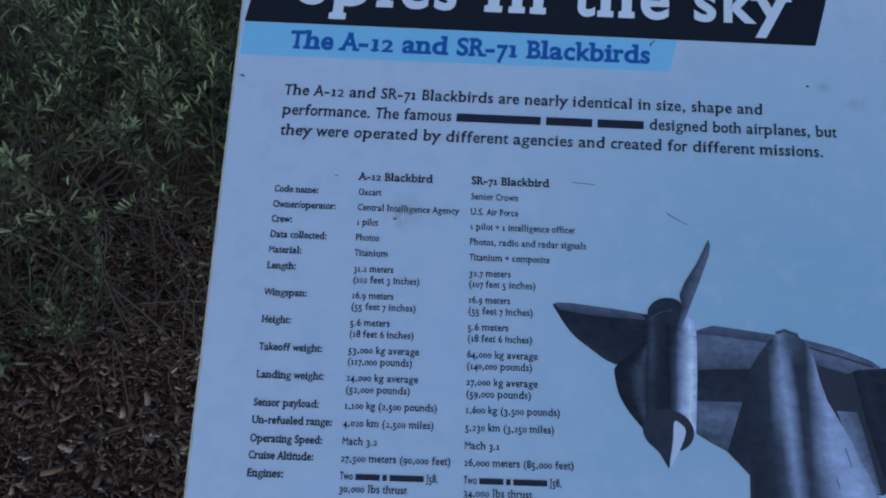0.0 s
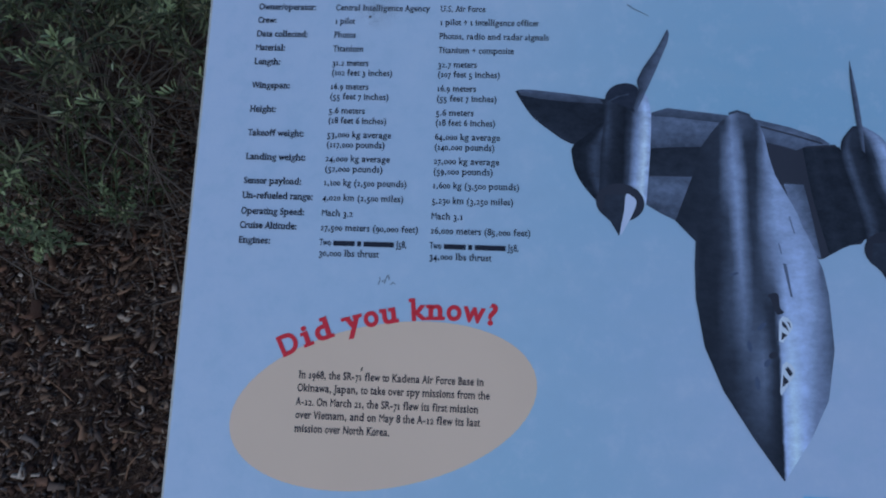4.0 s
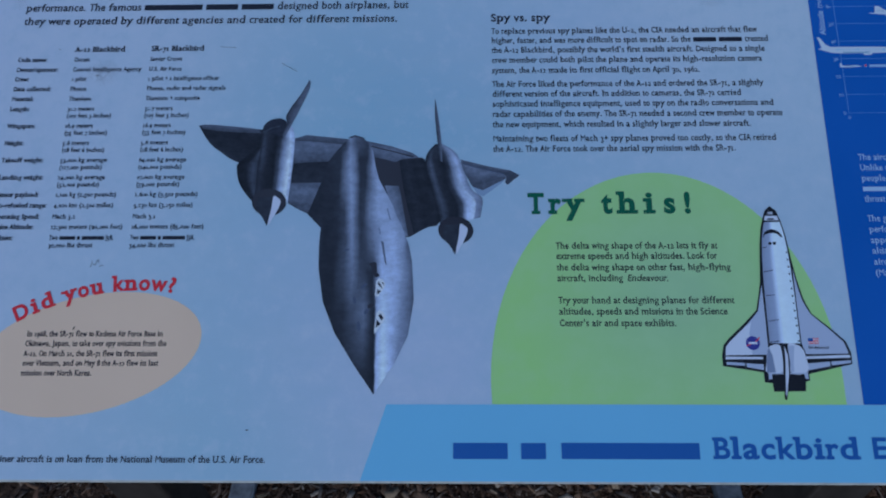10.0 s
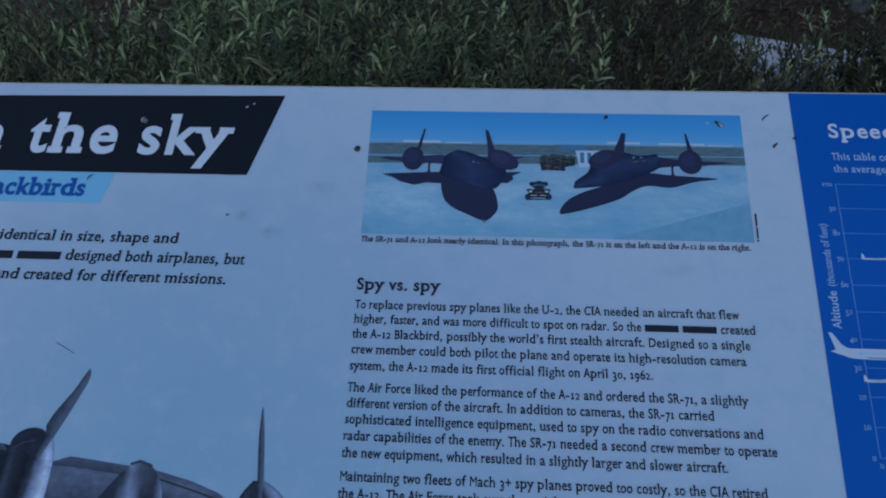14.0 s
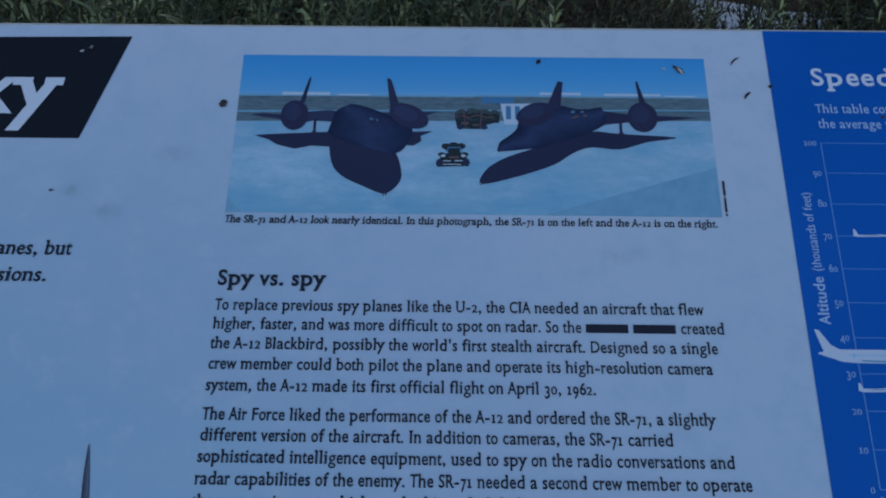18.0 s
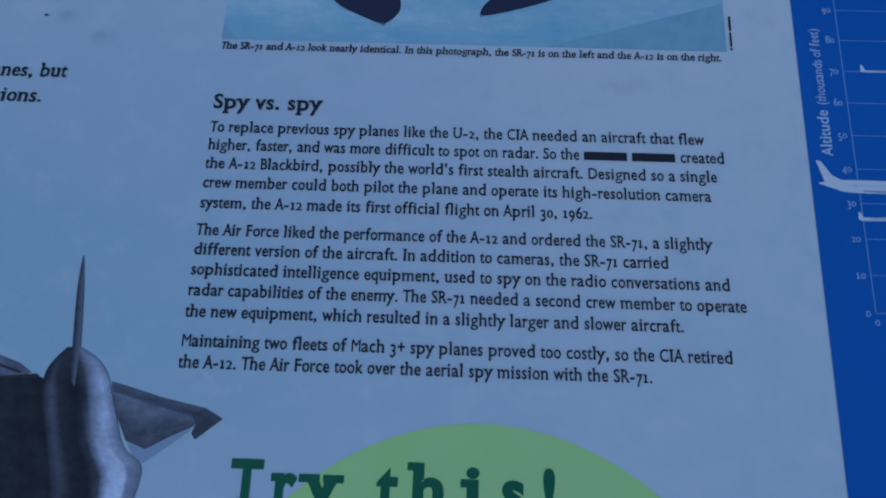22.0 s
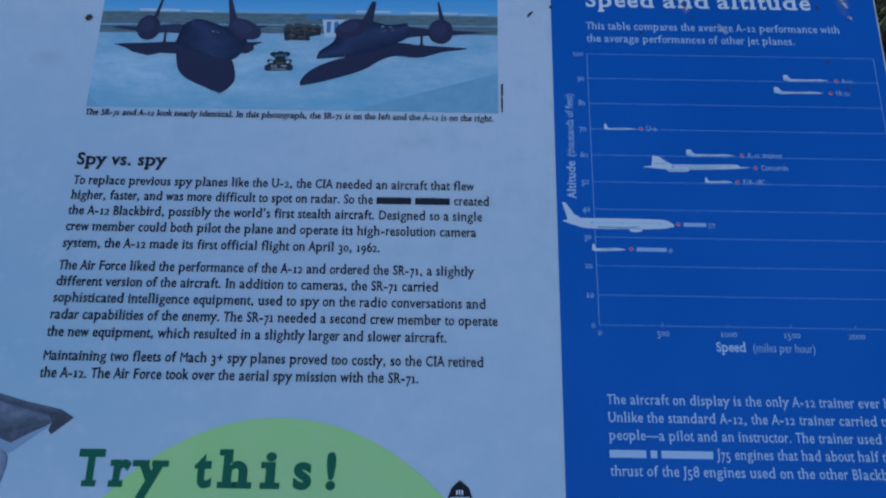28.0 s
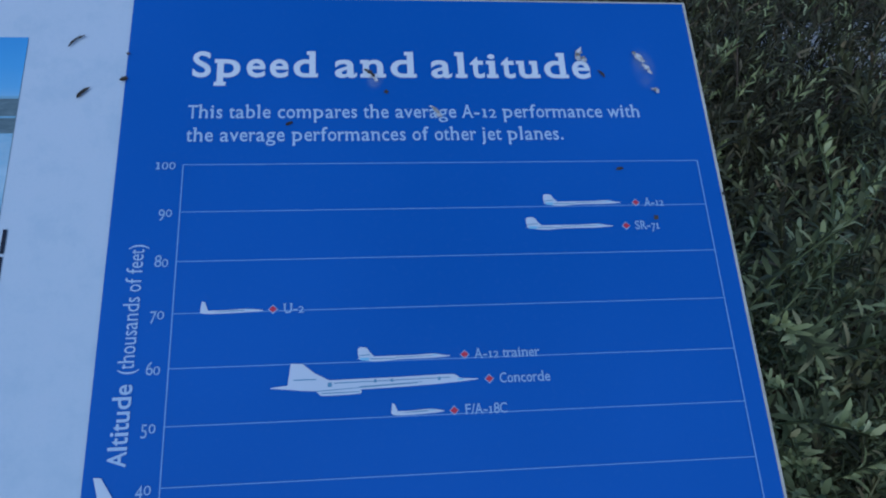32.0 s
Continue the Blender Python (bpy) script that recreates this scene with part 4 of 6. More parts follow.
loft("wing_shade", [(0.6560, 0.3780), (0.6680, 0.3640), (0.6850, 0.3680), (0.7050, 0.3740)], [(0.6494, 0.3975), (0.6660, 0.3925), (0.6836, 0.3880), (0.7080, 0.3830)], wing_grey, plane, 2.2, straight=True)
loft("wing_edge", [(0.6518, 0.3925), (0.6832, 0.3838), (0.7070, 0.3775)], [(0.6494, 0.3988), (0.6836, 0.3896), (0.7128, 0.3837)], edge_grey, plane, 2.4, straight=True)
flat("flap_joint", stroke([(0.6525, 0.3935), (0.6832, 0.3846), (0.7070, 0.3785)], 0.0014), dim_light, plane, 2.6, "", True)
flat("wing_tip", [[(0.7040, 0.3800), (0.7128, 0.3837), (0.7245, 0.3772), (0.7084, 0.3639), (0.7056, 0.3675), (0.7075, 0.3740)]], edge_grey, plane, 2.7)
# engine pods with their intake rings and spikes
loft("pod_fairing", [(0.3860, 0.4180), (0.3740, 0.4067), (0.3606, 0.3949), (0.3604, 0.3834), (0.3640, 0.3691), (0.3726, 0.3551), (0.3840, 0.3420)], [(0.3950, 0.4186), (0.3950, 0.4050), (0.3940, 0.3949), (0.3940, 0.3834), (0.3930, 0.3691), (0.3930, 0.3551), (0.3930, 0.3420)], halftone("fairing_tone", [(0.0, 0.012), (0.35, 0.02), (0.62, 0.09), (0.8, 0.06), (1.0, 0.03)], mottling=0.15), plane, 2.5)
loft("engine_pod", [(0.3994, 0.4549), (0.3904, 0.4437), (0.3890, 0.4157), (0.3867, 0.3925), (0.3856, 0.3582), (0.3843, 0.3441)], [(0.4147, 0.4566), (0.4278, 0.4473), (0.4321, 0.4341), (0.4331, 0.4165), (0.4315, 0.3818), (0.4285, 0.3422)], pod_tone, plane, 2.8)
halftone_cap = halftone("cap_tone", [(0.0, 0.035), (1.0, 0.035)], mottling=0.6, scale=60, tint=(0.87, 0.96, 1.30))
flat("pod_cap", [curve_through([(0.3905, 0.4430), (0.3945, 0.4520), (0.4035, 0.4572), (0.4147, 0.4574), (0.4215, 0.4510), (0.4190, 0.4300), (0.4090, 0.4350), (0.3990, 0.4385)], 4)], halftone_cap, plane, 3)
flat("cap_rim", stroke([(0.3945, 0.4400), (0.4020, 0.4445), (0.4120, 0.4470)], 0.0014), edge_grey, plane, 3.3, "", True)
loft("engine_pod", [(0.6158, 0.4202), (0.6051, 0.4052), (0.6052, 0.3860), (0.6133, 0.3564), (0.6202, 0.3299), (0.6235, 0.3080)], [(0.6244, 0.4210), (0.6432, 0.4077), (0.6539, 0.3819), (0.6633, 0.3578), (0.6768, 0.3460), (0.6734, 0.3207)], pod_tone_2, plane, 2.8)
for cx, cy in ((0.4046, 0.3422), (0.6427, 0.3041)):
    flat("intake_ring", [ellipse(cx, cy, 0.0221, 0.0179, -0.1)], dark_tone, plane, 3)
    flat("intake_spike", [[(cx - 0.0165, cy - 0.0107), (cx - 0.0082, cy - 0.0188), (cx - 0.0008, cy - 0.0317), (cx + 0.0056, cy + 0.0075), (cx - 0.0142, cy + 0.0070)]], dim_grey, plane, 3.4)
    flat("spike_light", [curve_through([(cx + 0.0000, cy - 0.0306), (cx + 0.0076, cy - 0.0185), (cx + 0.0130, cy - 0.0072), (cx + 0.0148, cy + 0.0012), (cx + 0.0110, cy + 0.0060), (cx + 0.0054, cy + 0.0076), (cx + 0.0036, cy - 0.0080)], 4)], bright_tone, plane, 3.8)
    flat("intake_lip", [ellipse(cx, cy, 0.0212, 0.0172, -0.1, 30, -0.8, 1.6) + ellipse(cx, cy, 0.0172, 0.0132, -0.1, 30, -0.8, 1.6)[::-1]], dark_tone, plane, 4.2)
# tail fins
loft("tail_fin", [(0.4485, 0.5134), (0.4382, 0.4926), (0.4251, 0.4727), (0.4196, 0.4606), (0.4217, 0.4502), (0.4163, 0.4338)], [(0.4488, 0.5132), (0.4502, 0.5082), (0.4485, 0.4989), (0.4370, 0.4700), (0.4259, 0.4443), (0.4184, 0.4274)], fin_tone, plane, 4, straight=True)
loft("tail_fin", [(0.6156, 0.4838), (0.6158, 0.4600), (0.6190, 0.4250), (0.6225, 0.3980)], [(0.6160, 0.4838), (0.6205, 0.4560), (0.6245, 0.4200), (0.6256, 0.3945)], fin_tone, plane, 4)
# the body, nose down
loft("hull", [(0.5105, 0.4312), (0.5040, 0.4280), (0.4960, 0.4212), (0.4866, 0.4089), (0.4783, 0.3966), (0.4701, 0.3679), (0.4568, 0.3317), (0.4546, 0.3262), (0.4724, 0.3078), (0.4712, 0.2850), (0.4718, 0.2560), (0.4790, 0.2130), (0.4948, 0.1748), (0.5202, 0.1350), (0.5442, 0.1012)],
     [(0.5150, 0.4314), (0.5238, 0.4282), (0.5318, 0.4200), (0.5362, 0.4089), (0.5397, 0.3897), (0.5446, 0.3721), (0.5634, 0.3364), (0.5660, 0.3280), (0.5735, 0.3120), (0.5840, 0.2850), (0.5880, 0.2637), (0.5908, 0.2150), (0.5841, 0.1708), (0.5680, 0.1370), (0.5446, 0.1012)],
     hull_tone, plane, 3.1, rows=70, label="grey shaded hull with a bright flank", cols=12, straight=True, square=(0.45, 0.43, 0.15, -0.33))
flat("cockpit_frame", [[(0.5440, 0.2379), (0.5468, 0.2429), (0.5520, 0.2411), (0.5550, 0.2370), (0.5556, 0.2328), (0.5468, 0.2190), (0.5432, 0.2207)], [(0.5455, 0.1998), (0.5490, 0.2030), (0.5536, 0.2005), (0.5564, 0.1958), (0.5556, 0.1910), (0.5438, 0.1732), (0.5430, 0.1770)]], white_ink, plane, 3.6)
flat("cockpit_pane", [[(0.5460, 0.2350), (0.5470, 0.2385), (0.5496, 0.2356), (0.5522, 0.2293)], [(0.5506, 0.2384), (0.5534, 0.2366), (0.5538, 0.2326)], [(0.5460, 0.2288), (0.5506, 0.2260), (0.5454, 0.2215)],
                      [(0.5478, 0.1962), (0.5502, 0.1988), (0.5544, 0.1928), (0.5518, 0.1900)], [(0.5460, 0.1912), (0.5508, 0.1857), (0.5450, 0.1806)]], dark_tone, plane, 4.2)
flat("hull_marking", [curve_through([(0.5350, 0.2612), (0.5436, 0.2626), (0.5452, 0.2503), (0.5485, 0.2462), (0.5422, 0.2445), (0.5375, 0.2575)], 4), ellipse(0.5380, 0.2080, 0.0040, 0.0028, 0.5, 16)], dark_tone, plane, 3.6)
flat("hull_groove", [[(0.5489, 0.2903), (0.5520, 0.2899), (0.5566, 0.2600), (0.5547, 0.2604)]], groove_tone, plane, 3.6)

for u, v, a, b, turn in ((0.5290, 0.2330, 0.0052, 0.0020, 0.7), (0.5330, 0.2010, 0.0040, 0.0024, 0.9), (0.5240, 0.1830, 0.0022, 0.0060, 0.1), (0.5180, 0.2150, 0.0020, 0.0050, 0.2), (0.5060, 0.2790, 0.0040, 0.0012, 0.3)):
    flat("hull_glint", [ellipse(u, v, a, b, turn, 14)], dim_light, plane, 3.5)
for pts in ([(0.5560, 0.3330), (0.5600, 0.3180)], [(0.5460, 0.3080), (0.5480, 0.2990)]):
    flat("hull_joint", stroke(pts, 0.0010), groove_tone, plane, 3.7, "", True)
flat("exhaust_rim", stroke([(0.5050, 0.4300), (0.5120, 0.4325), (0.5230, 0.4290)], 0.0022), edge_grey, plane, 3.6, "", True)

# ------------------------------------------------------------------ printed drawing of the shuttle
shuttle = flat("shuttle_drawing", [[(1.0360, 0.3342), (1.0294, 0.3281), (1.0255, 0.3172), (1.0217, 0.3037), (1.0185, 0.2824), (1.0161, 0.2561), (1.0145, 0.2379), (1.0108, 0.2199), (1.0064, 0.2020), (0.9909, 0.1866), (0.9685, 0.1662), (0.9631, 0.1598), (0.9601, 0.1473), (0.9602, 0.1349), (1.0074, 0.1275), (1.0075, 0.1159), (1.0165, 0.1148), (1.0171, 0.1050), (1.0544, 0.1054), (1.0556, 0.1165), (1.0606, 0.1178), (1.0606, 0.1256), (1.1127, 0.1373), (1.1130, 0.1503), (1.1086, 0.1640), (1.0922, 0.1802), (1.0720, 0.1977), (1.0644, 0.2154), (1.0594, 0.2384), (1.0555, 0.2644), (1.0517, 0.2960), (1.0478, 0.3148), (1.0434, 0.3283)]], black_ink, sign, 3, "printed drawing of a white space shuttle seen from above")
skin_light = ink("skin_light", (0.66, 0.67, 0.72))
skin_mid = ink("skin_mid", (0.46, 0.49, 0.58))
skin_shade = ink("skin_shade", (0.24, 0.27, 0.36))
shuttle_skin = halftone("shuttle_skin", [(0.0, 0.33), (0.30, 0.40), (0.42, 0.62), (0.50, 0.68), (1.0, 0.66)], mottling=0.02, streak=0.12)
loft("cargo_bay", [(1.0269, 0.3132), (1.0231, 0.2957), (1.0206, 0.2745), (1.0190, 0.2457), (1.0183, 0.2123), (1.0180, 0.1619)], [(1.0465, 0.3134), (1.0499, 0.2960), (1.0517, 0.2775), (1.0530, 0.2565), (1.0542, 0.2127), (1.0542, 0.1618)], shuttle_skin, shuttle, 4)
flat("wing", [[(1.0158, 0.2328), (1.0121, 0.2178), (1.0080, 0.2007), (0.9935, 0.1846), (0.9706, 0.1637), (0.9655, 0.1574), (0.9642, 0.1476), (1.0156, 0.1484), (1.0159, 0.1970)]], skin_mid, shuttle, 3.5)
flat("wing", [[(1.0555, 0.2526), (1.0588, 0.2307), (1.0626, 0.2141), (1.0700, 0.1977), (1.0897, 0.1797), (1.1061, 0.1632), (1.1100, 0.1498), (1.0598, 0.1489), (1.0558, 0.1623)]], skin_mid, shuttle, 3.5)
flat("wing_light", [[(0.9985, 0.1877), (0.9949, 0.1741), (0.9961, 0.1481), (0.9642, 0.1476), (0.9655, 0.1574), (0.9706, 0.1637), (0.9922, 0.1836)]], skin_light, shuttle, 4)
flat("nose_band", [[(1.0287, 0.3213), (1.0439, 0.3215), (1.0455, 0.3156), (1.0277, 0.3153)]], skin_light, shuttle, 4)
flat("nose_window", [[(1.0313, 0.3181), (1.0395, 0.3182), (1.0395, 0.3163), (1.0313, 0.3162)]], black_ink, shuttle, 4.6)
flat("elevon", [[(0.9639, 0.1461), (1.0079, 0.1458), (1.0079, 0.1429), (0.9640, 0.1427)]], skin_light, shuttle, 4)
flat("elevon", [[(0.9646, 0.1397), (0.9862, 0.1386), (0.9862, 0.1351), (0.9646, 0.1365)]], skin_mid, shuttle, 4)
flat("elevon", [[(0.9879, 0.1381), (1.0080, 0.1369), (1.0081, 0.1300), (0.9880, 0.1336)]], skin_mid, shuttle, 4)
flat("elevon", [[(1.0593, 0.1464), (1.1110, 0.1483), (1.1110, 0.1448), (1.0593, 0.1434)]], skin_light, shuttle, 4)
flat("elevon", [[(1.0606, 0.1380), (1.0865, 0.1402), (1.0864, 0.1347), (1.0606, 0.1301)]], skin_mid, shuttle, 4)
flat("elevon", [[(1.0880, 0.1402), (1.1112, 0.1418), (1.1112, 0.1386), (1.0880, 0.1357)]], skin_mid, shuttle, 4)
flat("engine_housing", [curve_through([(1.0111, 0.1271), (1.0117, 0.1394), (1.0141, 0.1531), (1.0190, 0.1589), (1.0291, 0.1600), (1.0312, 0.1471), (1.0298, 0.1278)], 4)], skin_light, shuttle, 4.4)
flat("housing_shade", [[(1.0111, 0.1271), (1.0117, 0.1394), (1.0141, 0.1531), (1.0165, 0.1564), (1.0197, 0.1470), (1.0213, 0.1272)]], skin_shade, shuttle, 4.8)
flat("engine_housing", [curve_through([(1.0386, 0.1596), (1.0492, 0.1603), (1.0555, 0.1561), (1.0586, 0.1474), (1.0593, 0.1281), (1.0388, 0.1279)], 4)], skin_light, shuttle, 4.4)
flat("housing_shade", [[(1.0386, 0.1591), (1.0467, 0.1592), (1.0438, 0.1398), (1.0431, 0.1279), (1.0388, 0.1279)]], skin_mid, shuttle, 4.8)
flat("housing_skirt", [[(1.0124, 0.1266), (1.0593, 0.1271), (1.0589, 0.1197), (1.0556, 0.1197), (1.0543, 0.1256), (1.0169, 0.1252), (1.0164, 0.1192), (1.0129, 0.1192)]], skin_mid, shuttle, 4.6)
flat("rudder", [[(1.0316, 0.1601), (1.0386, 0.1601), (1.0393, 0.1373), (1.0359, 0.1151), (1.0311, 0.0954), (1.0286, 0.0958), (1.0294, 0.1174), (1.0312, 0.1397)]], black_ink, shuttle, 5.2)
flat("rudder_light", [[(1.0346, 0.1586), (1.0377, 0.1472), (1.0364, 0.1249), (1.0311, 0.0990), (1.0305, 0.1027), (1.0324, 0.1249), (1.0342, 0.1422)]], skin_light, shuttle, 5.8)
flat("cabin_window", [curve_through([(1.0238, 0.2941), (1.0269, 0.3005), (1.0348, 0.3039), (1.0426, 0.3013), (1.0470, 0.2960), (1.0465, 0.2933), (1.0413, 0.2980), (1.0348, 0.2990), (1.0270, 0.2971), (1.0244, 0.2930)], 4)], black_ink, shuttle, 4.6)
flat("roof_window", [ellipse(1.0317, 0.2857, 0.0022, 0.0021, n=14), ellipse(1.0369, 0.2858, 0.0022, 0.0021, n=14)], black_ink, shuttle, 4.6)
flat("nose_window", [rect(1.0332, 0.3231, 1.0346, 0.3267), rect(1.0353, 0.3234, 1.0367, 0.3270), rect(1.0374, 0.3231, 1.0388, 0.3267)], skin_light, shuttle, 4)
flat("bay_hinge", [ellipse(1.0506 + 0.00017 * i, 0.2743 - 0.00912 * i, 0.0011, 0.0013, n=10) for i in range(13)], black_ink, shuttle, 4.6)
flat("bay_joint", stroke([(1.0200, 0.2797), (1.0270, 0.2811)], 0.0008), black_ink, shuttle, 4.6, "", True)
flat("bay_joint", stroke([(1.0200, 0.2496), (1.0316, 0.2516)], 0.0008), black_ink, shuttle, 4.6, "", True)
flat("bay_joint", stroke([(1.0197, 0.2200), (1.0305, 0.2209)], 0.0008), black_ink, shuttle, 4.6, "", True)
flat("bay_joint", stroke([(1.0193, 0.1887), (1.0314, 0.1904)], 0.0008), black_ink, shuttle, 4.6, "", True)
flat("bay_joint", stroke([(1.0190, 0.1632), (1.0290, 0.1645)], 0.0008), black_ink, shuttle, 4.6, "", True)
flat("round_emblem", [ellipse(0.9979, 0.1621, 0.0083, 0.0083, n=28)], emblem_ink, shuttle, 5)
flat("emblem_bar", [rect(0.9927, 0.1609, 1.0031, 0.1635)], white_ink, shuttle, 5.6)
flat("emblem_swoosh", stroke([(0.9909, 0.1591), (1.0009, 0.1631), (1.0064, 0.1686)], 0.0012), red_ink, shuttle, 5.3, "", True)
flat("flag", [rect(1.0636, 0.1613, 1.0762, 0.1679)], white_ink, shuttle, 5)
flat("flag_stripe", [rect(1.0636, 0.16130 + 0.00189 * i, 1.0762, 0.16224 + 0.00189 * i) for i in range(4)], red_ink, shuttle, 5.3)
flat("flag_canton", [rect(1.0636, 0.1643, 1.0693, 0.1679)], royal_ink, shuttle, 5.7)
lettering("ship_name", [("Endeavour", 1.0628, 1.0875, 0.1554, 0.0034)], black_ink, shuttle, 5.4, weight=0.01, slab=0.03, lean=0.12)

# ------------------------------------------------------------------ printed photograph of two aircraft on a ramp
PX0, PX1, PY0, PY1 = 0.6905, 1.0682, 0.6562, 0.7960
q = Nodes("photo_sky", 0.5, spec=0.2)
sx = q.t.nodes.new("ShaderNodeSeparateXYZ")
q.link(q.coords("UV"), sx.inputs[0])
q.color(q.ramp(sx.outputs[0], [(0.0, (0.11, 0.33, 0.62)), (0.5, (0.14, 0.38, 0.65)), (0.85, (0.19, 0.43, 0.66)), (1.0, (0.27, 0.48, 0.65))]))
photo_sky = q.mat
q = Nodes("photo_apron", 0.5, spec=0.2)
sx = q.t.nodes.new("ShaderNodeSeparateXYZ")
q.link(q.coords("UV"), sx.inputs[0])
n_ = q.noise(22, 7, 0.72, stretch=(1, 2.2, 1))
apron = q.ramp(sx.outputs[0], [(0.0, (0.37, 0.50, 0.58)), (0.4, (0.43, 0.56, 0.62)), (1.0, (0.30, 0.48, 0.57))])
q.color(q.mix(q.ramp(n_, [(0.40, (0, 0, 0)), (0.66, (0.8, 0.8, 0.8))]), q.mix(q.ramp(q.noise(9, 6, 0.7, stretch=(1, 3.5, 1)), [(0.48, (0, 0, 0)), (0.66, (0.9, 0.9, 0.9))]), apron, (0.53, 0.66, 0.71)), (0.20, 0.42, 0.54)))
photo_apron = q.mat
q = Nodes("photo_scrub", 0.5, spec=0.2)
q.color(q.ramp(q.noise(120, 5, 0.7, stretch=(1, 4, 1)), [(0.3, (0.085, 0.125, 0.135)), (0.7, (0.19, 0.245, 0.25))]))
photo_scrub = q.mat
q = Nodes("photo_gravel", 0.5, spec=0.2)
q.color(q.ramp(q.noise(90, 5, 0.6), [(0.3, (0.21, 0.37, 0.47)), (0.7, (0.27, 0.44, 0.53))]))
photo_gravel = q.mat
jet_ink = ink("jet_ink", (0.034, 0.034, 0.070), 0.4)
jet_light = ink("jet_light", (0.042, 0.045, 0.092), 0.4)
shade_ink = ink("shade_ink", (0.030, 0.033, 0.066), 0.3)
cloud_ink = ink("cloud_ink", (0.58, 0.64, 0.67))
photo_sky_dark = ink("shed_ink", (0.10, 0.22, 0.36))
photo = flat("photo_print", [rect(PX0, PY0, PX1, PY1)], photo_scrub, sign, 1, "printed photograph of two dark aircraft on a pale apron")
HOR = 0.7585
loft("photo_sky", [(PX0, PY1), (PX1, PY1)], [(PX0, HOR - 0.0010), (PX1, HOR + 0.0012)], photo_sky, photo, 1.6)
loft("photo_apron", [(PX0, 0.7345), (PX1, 0.7385)], [(PX0, PY0), (PX1, PY0)], photo_apron, photo, 1.6)
loft("scrub_light", [(PX0, 0.7442), (0.86, 0.7462), (PX1, 0.7484)], [(PX0, 0.7425), (0.86, 0.7450), (PX1, 0.7472)], photo_gravel, photo, 1.9)
flat("photo_haze", [rect(PX0, 0.7577, 0.88, 0.7592), rect(0.88, 0.7585, PX1, 0.7600)], photo_gravel, photo, 2)
flat("photo_gravel", [[(0.9332, PY0), (PX1, PY0), (PX1, 0.6976)], [(PX0, PY0), (0.7030, PY0), (PX0, 0.6690)]], photo_gravel, photo, 2)
flat("far_building", [rect(0.7255, 0.7586, 0.7640, 0.7612), rect(0.7700, 0.7586, 0.7960, 0.7598), rect(0.9330, 0.7606, 0.9660, 0.7628), rect(0.9845, 0.7602, 1.0300, 0.7622), rect(1.033, 0.7598, 1.058, 0.7608)], cloud_ink, photo, 2.4)
flat("near_building", [[(0.9011, 0.7522), (0.9318, 0.7525), (0.9305, 0.7345), (0.9043, 0.7334)]], cloud_ink, photo, 2.4)
flat("building_opening", [rect(0.9055 + 0.0072 * i, 0.7380, 0.9095 + 0.0072 * i, 0.7500) for i in range(3)], photo_sky_dark, photo, 2.8)
flat("far_shed", [rect(0.8860, 0.7525, 0.9120, 0.7580)], photo_sky_dark, photo, 2.3)
truck_ink = ink("truck_ink", (0.030, 0.038, 0.040))
rust_ink = ink("rust_ink", (0.15, 0.095, 0.085))
flat("tank_truck", [[(0.8647, 0.7399), (0.8665, 0.7440), (0.8702, 0.7452), (0.8740, 0.7447), (0.8760, 0.7462), (0.8820, 0.7466), (0.8877, 0.7463), (0.8930, 0.7452), (0.9006, 0.7446), (0.9000, 0.7348), (0.8960, 0.7345), (0.8898, 0.7328), (0.8911, 0.7296), (0.8850, 0.7290), (0.8666, 0.7293), (0.8660, 0.7330)]], truck_ink, photo, 3)
flat("truck_cab", [rect(0.8700, 0.7330, 0.8760, 0.7352), rect(0.8790, 0.7318, 0.8840, 0.7334), rect(0.8905, 0.7390, 0.8960, 0.7402)], rust_ink, photo, 3.4)
flat("truck_wheel", [ellipse(0.8690, 0.7305, 0.0022, 0.0022, n=14), ellipse(0.8880, 0.7308, 0.0024, 0.0024, n=14)], jet_ink, photo, 3.6)
flat("tow_tractor", [[(0.8579, 0.7139), (0.8600, 0.7150), (0.8680, 0.7150), (0.8702, 0.7144), (0.8715, 0.7122), (0.8686, 0.7096), (0.8700, 0.7080), (0.8740, 0.7051), (0.8759, 0.6967), (0.8510, 0.6957), (0.8526, 0.7027), (0.8560, 0.7060), (0.8600, 0.7085), (0.8570, 0.7110)]], truck_ink, photo, 3)
flat("tractor_light", [rect(0.8560, 0.7004, 0.8620, 0.7012), rect(0.8650, 0.7006, 0.8710, 0.7014), rect(0.8560, 0.6976, 0.8700, 0.6982), ellipse(0.8560, 0.7052, 0.0018, 0.0012, n=12), ellipse(0.8716, 0.7054, 0.0018, 0.0012, n=12)], cloud_ink, photo, 4)
flat("tractor_seat", [rect(0.8606, 0.7030, 0.8680, 0.7048)], rust_ink, photo, 4.2)
flat("truck_hose", stroke([(0.8650, 0.7395), (0.8700, 0.7410), (0.8760, 0.7390), (0.8820, 0.7415), (0.8900, 0.7395)], 0.0009) + stroke([(0.8720, 0.7440), (0.8735, 0.7300)], 0.0008) + stroke([(0.8860, 0.7455), (0.8850, 0.7300)], 0.0008), rust_ink, photo, 3.5, "", True)
tank_ink = ink("tank_ink", (0.070, 0.088, 0.085))
